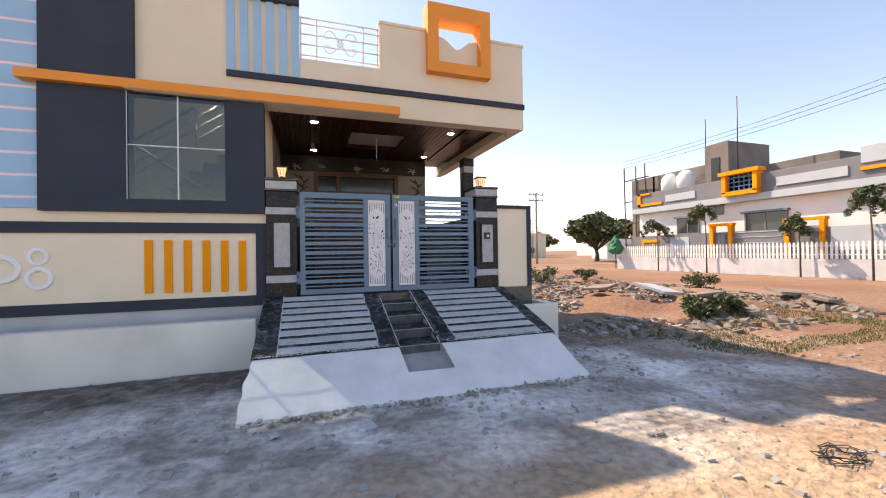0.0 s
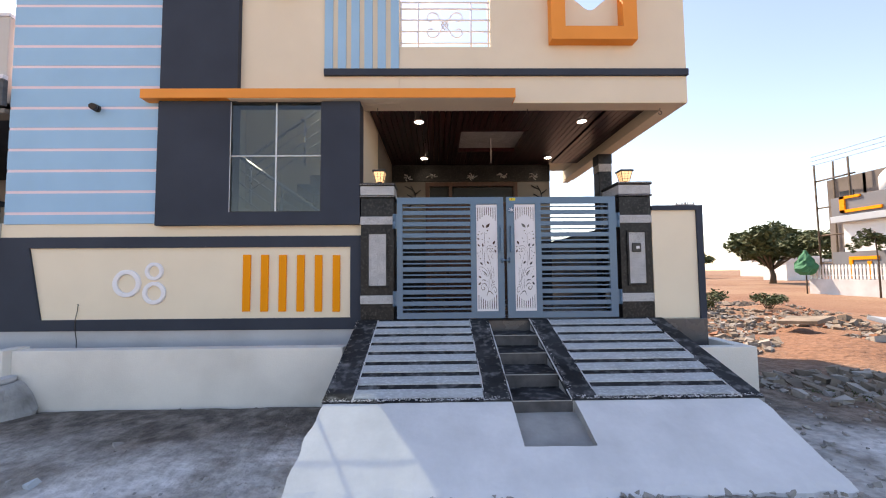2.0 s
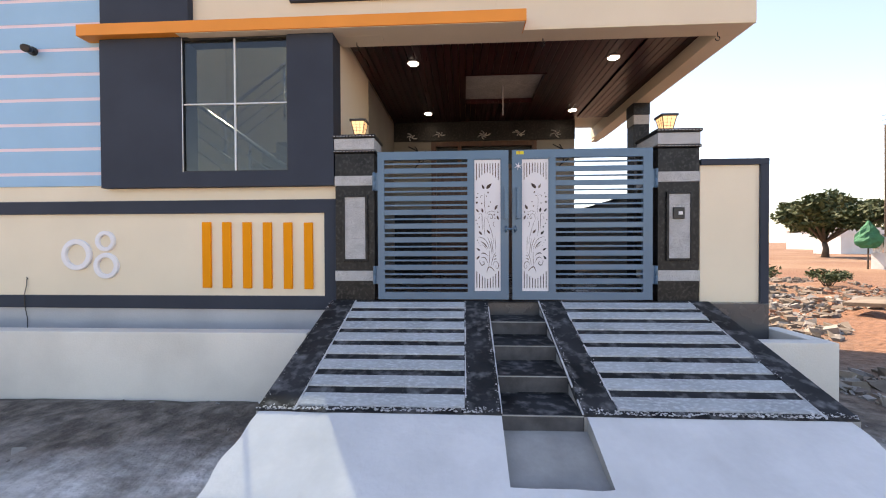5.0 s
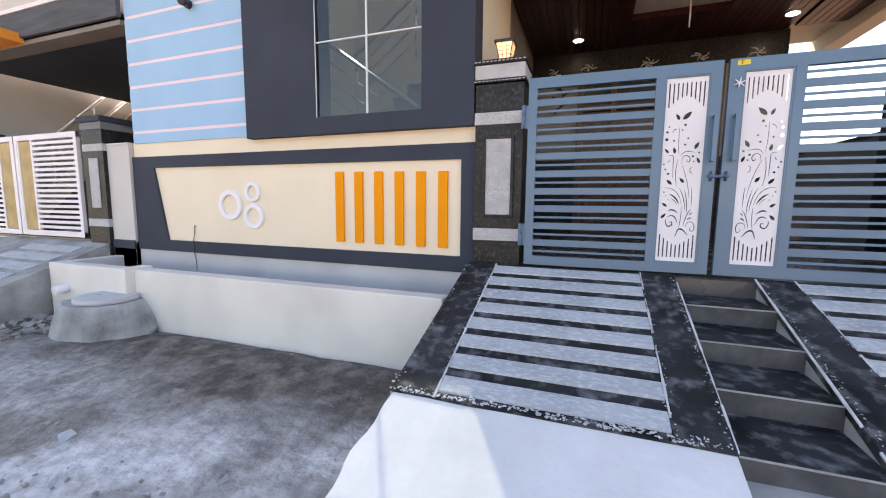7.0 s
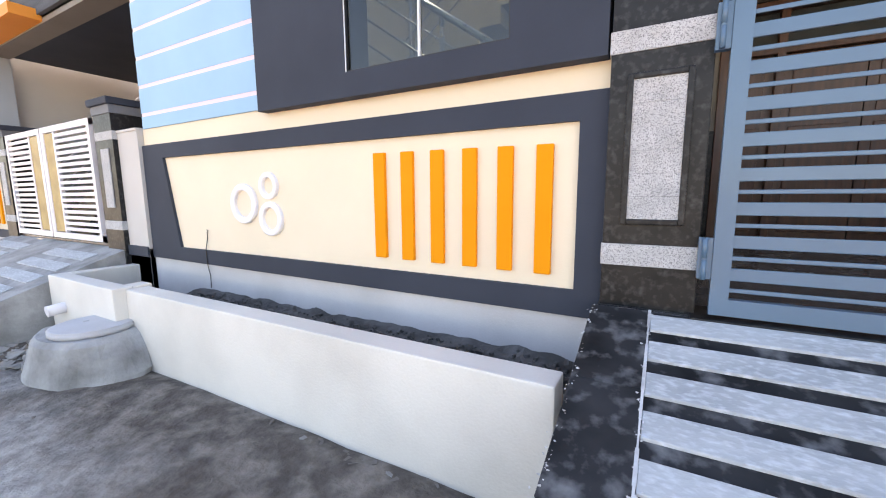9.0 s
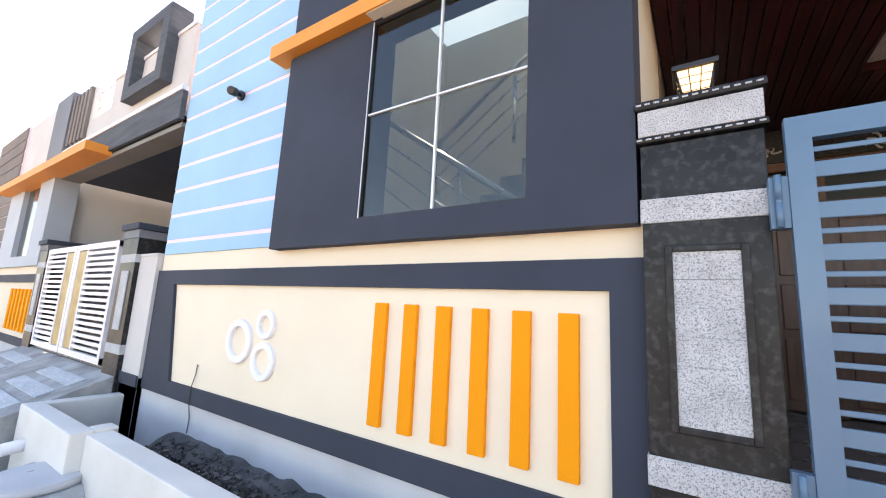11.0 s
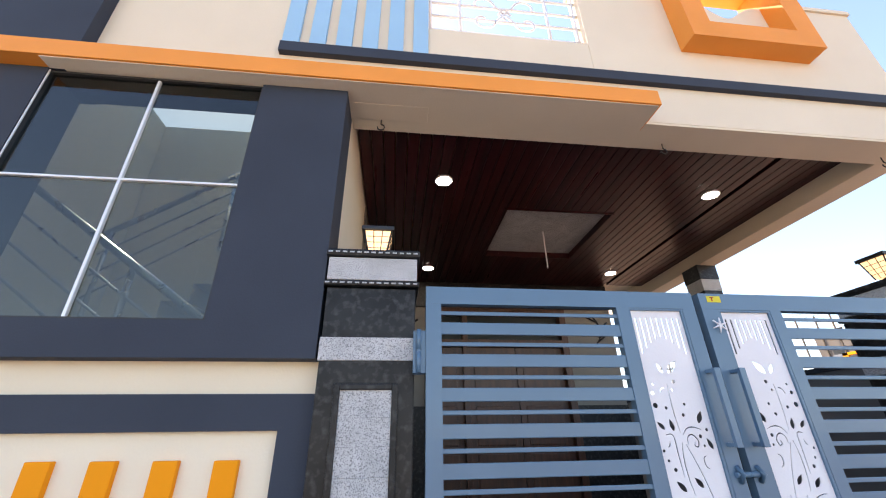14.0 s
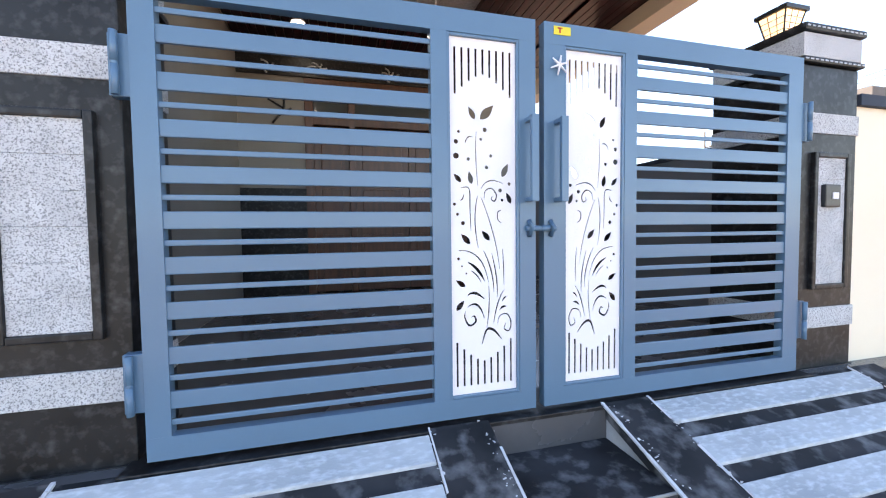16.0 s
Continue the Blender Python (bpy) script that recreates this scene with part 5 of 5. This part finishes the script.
nt = empty("netted_sapling", 24.2, 26.4, 0, label="sapling wrapped in green shade net", category="plant")
under(nt, finish("net", bm, NETGREEN), tubes("stake", [[(24.2, 26.4, -.1), (24.2, 26.4, 1.4)]], .04, BARK))


# ---- poles, wires and distance ----
def pole(x, y, h, label):
    t = empty("utility_pole", x, y, 0, label=label, category="utility pole", group="utility poles")
    bm_ = bmesh.new()
    add_tube(bm_, [(0, 0, -.2), (0, 0, h)], [.16, .10], 8)
    finish("mast", bm_, CEMENT, t)
    bm_ = bmesh.new()
    for z in (h - .3, h - 1.0):
        add_box(bm_, -1.0, 1.0, -.05, .05, z, z + .1)
        for q in (-.9, -.3, .3, .9):
            add_tube(bm_, [(q, 0, z + .1), (q, 0, z + .3)], .05, 6)
    finish("crossarm", bm_, CEMENT, t)


pole(26.2, 41.5, 8.6, "grey concrete utility pole with crossarms")
pole(45, 75, 8.5, "distant concrete utility pole")
pole(47.5, 77, 8.5, "distant concrete utility pole")
wires = []
for q in (-.9, -.3, .3, .9):
    for z in (8.6, 7.9):
        wires.append([(26.2 + q + 22 * s * -0.2, 41.5 + 33 * s, z - 2.0 * s * (1 - s)) for s in [k / 10 for k in range(11)]])
tubes("overhead_wire", wires, .012, BLACK, sides=4, label="thin dark overhead wires between poles", category="wire")
tubes("service_wire", [[(27.5 + s * 2, 29 - 26 * s, 9.0 + 2.0 * s + z * .3 - 2.2 * s * (1 - s)) for s in [k / 12 for k in range(13)]] for z in range(3)], .014, BLACK, sides=4, label="dark service wires above far house roof", category="wire")
tubes("roof_antenna", [[(27.6, 21.0, 6), (27.6, 21.0, 11.0)], [(28, 19.0, 6), (28, 19.0, 12.0)]], .035, BLACK, sides=5, label="thin dark rods on the far roof", category="antenna")
tubes("street_wire", [[(-34 + 24 * s, 16 - 9.2 * s, 14.5 - 9.0 * s - 1.2 * s * (1 - s)) for s in [k / 10 for k in range(11)]]], .008, BLACK, sides=4, label="thin overhead wire above neighbouring house", category="wire")


def far_block(x, y, w, d, h, m_, seed, label):
    t = empty("distant_building", x, y, 0, label=label, category="building", group="distant buildings")
    bm_ = bmesh.new()
    add_box(bm_, -w / 2, w / 2, -d / 2, d / 2, -.2, h)
    add_box(bm_, -w / 2 - .2, w / 2 + .2, -d / 2 - .2, d / 2 + .2, h, h + .5)
    finish("wall", bm_, m_, t)
    bm_ = bmesh.new()
    for z in range(int(h // 3)):
        for k in range(int(w // 3)):
            add_box(bm_, -w / 2 + .8 + 3 * k, -w / 2 + 2.0 + 3 * k, -d / 2 - .05, d / 2 + .05, 1 + 3 * z, 2.3 + 3 * z)
    finish("window", bm_, DARKGLASS, t)


for k, (x, y, w, d, h, m_) in enumerate(((47, 80, 8, 6, 5, CREAM), (42, 90, 6, 6, 6.5, NBWHITE), (80, 92, 12, 8, 4, NBWHITE), (100, 98, 12, 8, 3.4, NBLIGHT), (36, 110, 10, 8, 6, NBLIGHT), (62, 130, 16, 8, 5, NBWHITE), (30, 78, 5, 5, 6, NBLIGHT), (52, 58, 5, 4, 2.6, NBWHITE))):
    far_block(x, y, w, d, h, m_, k, "small distant plastered building")


def vehicle(x, y, rot):
    t = empty("parked_car", x, y, 0, label="white parked car far across plot", category="car")
    t.rotation_euler = (0, 0, radians(rot))
    bm_ = bmesh.new()
    pr = [(-2, .35), (-2, .85), (-1.3, 1.0), (-.8, 1.5), (.9, 1.5), (1.5, 1.0), (2.05, .9), (2.05, .35)]
    lo = [bm_.verts.new((a, -.8, b)) for a, b in pr]
    hi = [bm_.verts.new((a, .8, b)) for a, b in pr]
    bm_.faces.new(lo)
    bm_.faces.new(hi)
    for i in range(len(pr)):
        j = (i + 1) % len(pr)
        bm_.faces.new((lo[i], lo[j], hi[j], hi[i]))
    finish("body", bm_, NBWHITE, t)
    for a in (-1.25, 1.25):
        for s in (-.72, .72):
            bm_ = bmesh.new()
            add_tube(bm_, [(a, s - .1, .33), (a, s + .1, .33)], .33, 14)
            finish("wheel", bm_, BLACK, t)
    bm_ = bmesh.new()
    add_box(bm_, -.75, .85, -.81, .81, 1.05, 1.42)
    finish("window", bm_, DARKGLASS, t)


vehicle(39, 38, 40)


# ---- rubble, stones, litter ----
def stones(name, spots, material, label, seed):
    rng = random.Random(seed)
    bm_ = bmesh.new()
    for x, y, z, s, fl in spots:
        m_ = Matrix.Translation((x, y, z)) @ Euler((rng.uniform(-.4, .4), rng.uniform(-.4, .4), rng.uniform(0, 6.28))).to_matrix().to_4x4() @ Matrix.Diagonal((s * rng.uniform(.6, 1.4), s * rng.uniform(.5, 1.0), s * fl, 1))
        vs = bmesh.ops.create_cube(bm_, size=1, matrix=m_)["verts"]
        for v in vs:
            v.co += Vector((rng.uniform(-1, 1), rng.uniform(-1, 1), rng.uniform(-1, 1))) * s * .18
    return finish(name, bm_, material, kind="stuff", label=label, category="rubble")


rng = random.Random(77)


def scatter(n, x0, x1, y0, y1, s0, s1, fl0=.3, fl1=.8, keep=lambda x, y: True):
    out = []
    while len(out) < n:
        x, y = rng.uniform(x0, x1), rng.uniform(y0, y1)
        if not keep(x, y):
            continue
        s = s0 + (s1 - s0) * rng.random() ** 3
        out.append((x, y, lot_z(x, y) + s * .1, s, rng.uniform(fl0, fl1)))
    return out


def heap(x, y):
    return noise.noise((x * .45, y * .45, 4)) > -0.12 and x > 4.6 + 0.25 * max(0, 7 - y)


stones("rubble_pale", scatter(4600, 4.6, 14.0, 5.0, 19, .03, .20, keep=heap), RUBBLE, "pale broken masonry rubble on red earth", 1)
stones("rubble_white", scatter(1500, 4.5, 10.0, 5.8, 14, .03, .18, keep=heap), LUMP, "whitish broken plaster lumps", 5)
stones("rubble_red", scatter(1300, 6.0, 14.0, 5.5, 18, .03, .16, keep=lambda x, y: heap(x, y) and noise.noise((x * .3, y * .3, 9)) > 0), EARTHRED, "broken red brick rubble", 2)
stones("rubble_dark", scatter(1300, 4.6, 14.0, 5.0, 18, .03, .16, keep=heap), BARECON, "brown clods and broken concrete", 3)
stones("pebble_scatter", scatter(3200, -8, 8, 0.5, 6.0, .008, .06, .4, .8, keep=lambda x, y: not (-0.75 < x < 3.5 and y > 4.0)), PEBBLE, "loose grey pebbles on dusty ground", 4)
stones("gravel_scatter", scatter(1500, -5, -0.75, 4.9, 6.05, .008, .05, .4, .8), BARECON, "dark crumbs of earth by drain wall", 6)
for k, (x, y, z, rx, rot, w, d) in enumerate(((9.8, 9.0, .42, 14, 20, 1.3, .9), (10.6, 8.2, .3, -8, 60, 1.0, .7), (12.6, 7.2, .35, 10, -10, 1.2, .5), (8.9, 10.4, .4, -12, 100, .9, .5), (12.0, 6.2, .3, 8, 10, .9, .5))):
    sb = box("broken_slab", -w / 2, w / 2, -d / 2, d / 2, -.04, .04, RUBBLE if k else NBLIGHT, bevel=.01, label="broken pale concrete slab on rubble", category="slab", group="broken slabs")
    sb.matrix_world = pose(x, y, z, rx, 6, rot)
for k, (x, y, s) in enumerate(((0.52, 3.62, .10), (-0.30, 3.75, .09), (-2.6, 4.4, .09))):
    b_ = stones("loose_tile_chip", [(0, 0, 0, s, .25)], NBLIGHT, "pale chipped tile piece lying on dust", 60 + k)
    b_["kind"] = ""
    b_["category"] = "tile chip"
    b_.location = (x, y, .03)
pts = []
for k in range(5):
    a0 = rng.uniform(0, 6)
    pts.append([(3.75 + rng.uniform(-.05, .05) + (.10 + .13 * rng.random()) * math.cos(a0 + .5 * i), 1.85 + rng.uniform(-.04, .04) + .1 * math.sin(a0 + .5 * i), .02 + .04 * abs(math.sin(i * .7 + k))) for i in range(14)])
tubes("tangled_wire", pts, .004, BLACK, sides=5, label="tangle of thin dark wire on sand", category="wire")

stones("pale_stone_scatter", scatter(90, -6, 5, 1.2, 6.0, .03, .10, .3, .6, keep=lambda x, y: not (-0.75 < x < 3.5 and y > 4.0)), LUMP, "scattered pale mortar chips on dusty ground", 8)
stones("tar_clods", [(rng.uniform(-4.5, -0.75), 6.27 + 0.5 * rng.random(), 0.46 + 0.08 * rng.random() ** 2, rng.uniform(.012, .04), .8) for _ in range(2600)], TAR, "rough black tarred gravel in the drain", 9)
stones("screed_crumbs", [(rng.uniform(-0.7, 3.4), 4.06 + 0.06 * rng.gauss(0, 1), 0.03, rng.uniform(.015, .06), .5) for _ in range(170)], LUMP, "crumbs of cement along the apron edge", 10)

# grass tufts along the edge of the shade
bm = bmesh.new()
for _ in range(17000):
    x, y = rng.uniform(5.2, 11.5), rng.uniform(3.9, 6.4)
    if noise.noise((x * .7, y * .9, 2)) < 0.08 - 0.25 * (x > 6.2):
        continue
    z = lot_z(x, y)
    a, h = rng.uniform(0, 6.28), rng.uniform(.015, .045)
    w = .009
    bm.faces.new([bm.verts.new((x - w * math.sin(a), y + w * math.cos(a), z - .01)), bm.verts.new((x + w * math.sin(a), y - w * math.cos(a), z - .01)), bm.verts.new((x + h * .6 * math.cos(a), y + h * .6 * math.sin(a), z + h))])
finish("grass_patch", bm, GRASSM, kind="stuff", label="short dry green grass on dusty soil", category="grass")

# mortar crumbs along the joints and edges of the ramp
crumbs = []
for _ in range(700):
    y = rng.uniform(RB[0], RT[0])
    x = rng.choice((XL + 0.01, -0.36, 0.85, 1.08, 1.68, 1.90, 3.24)) + rng.gauss(0, 0.012)
    crumbs.append((x, y, rz(y) + 0.021, rng.uniform(.003, .011), .2))
for _ in range(900):
    x = rng.uniform(XL, XR)
    if not 1.05 < x < 1.70:
        y = RB[0] + abs(rng.gauss(0, 0.022)) + 0.025 * noise.noise((x * 5, 0, 3))
        crumbs.append((x, y, rz(max(y, RB[0])) + 0.02, rng.uniform(.004, .018), .12))
stones("mortar_crumbs", crumbs, CHALK, "white mortar crumbs and smears on the ramp", 12)
stones("litter_scraps", [(rng.uniform(-6.3, -5.2), rng.uniform(5.2, 5.9), 0.05, rng.uniform(.02, .10), .3) for _ in range(120)], LUMP, "pale scraps and chips beside the manhole", 13)
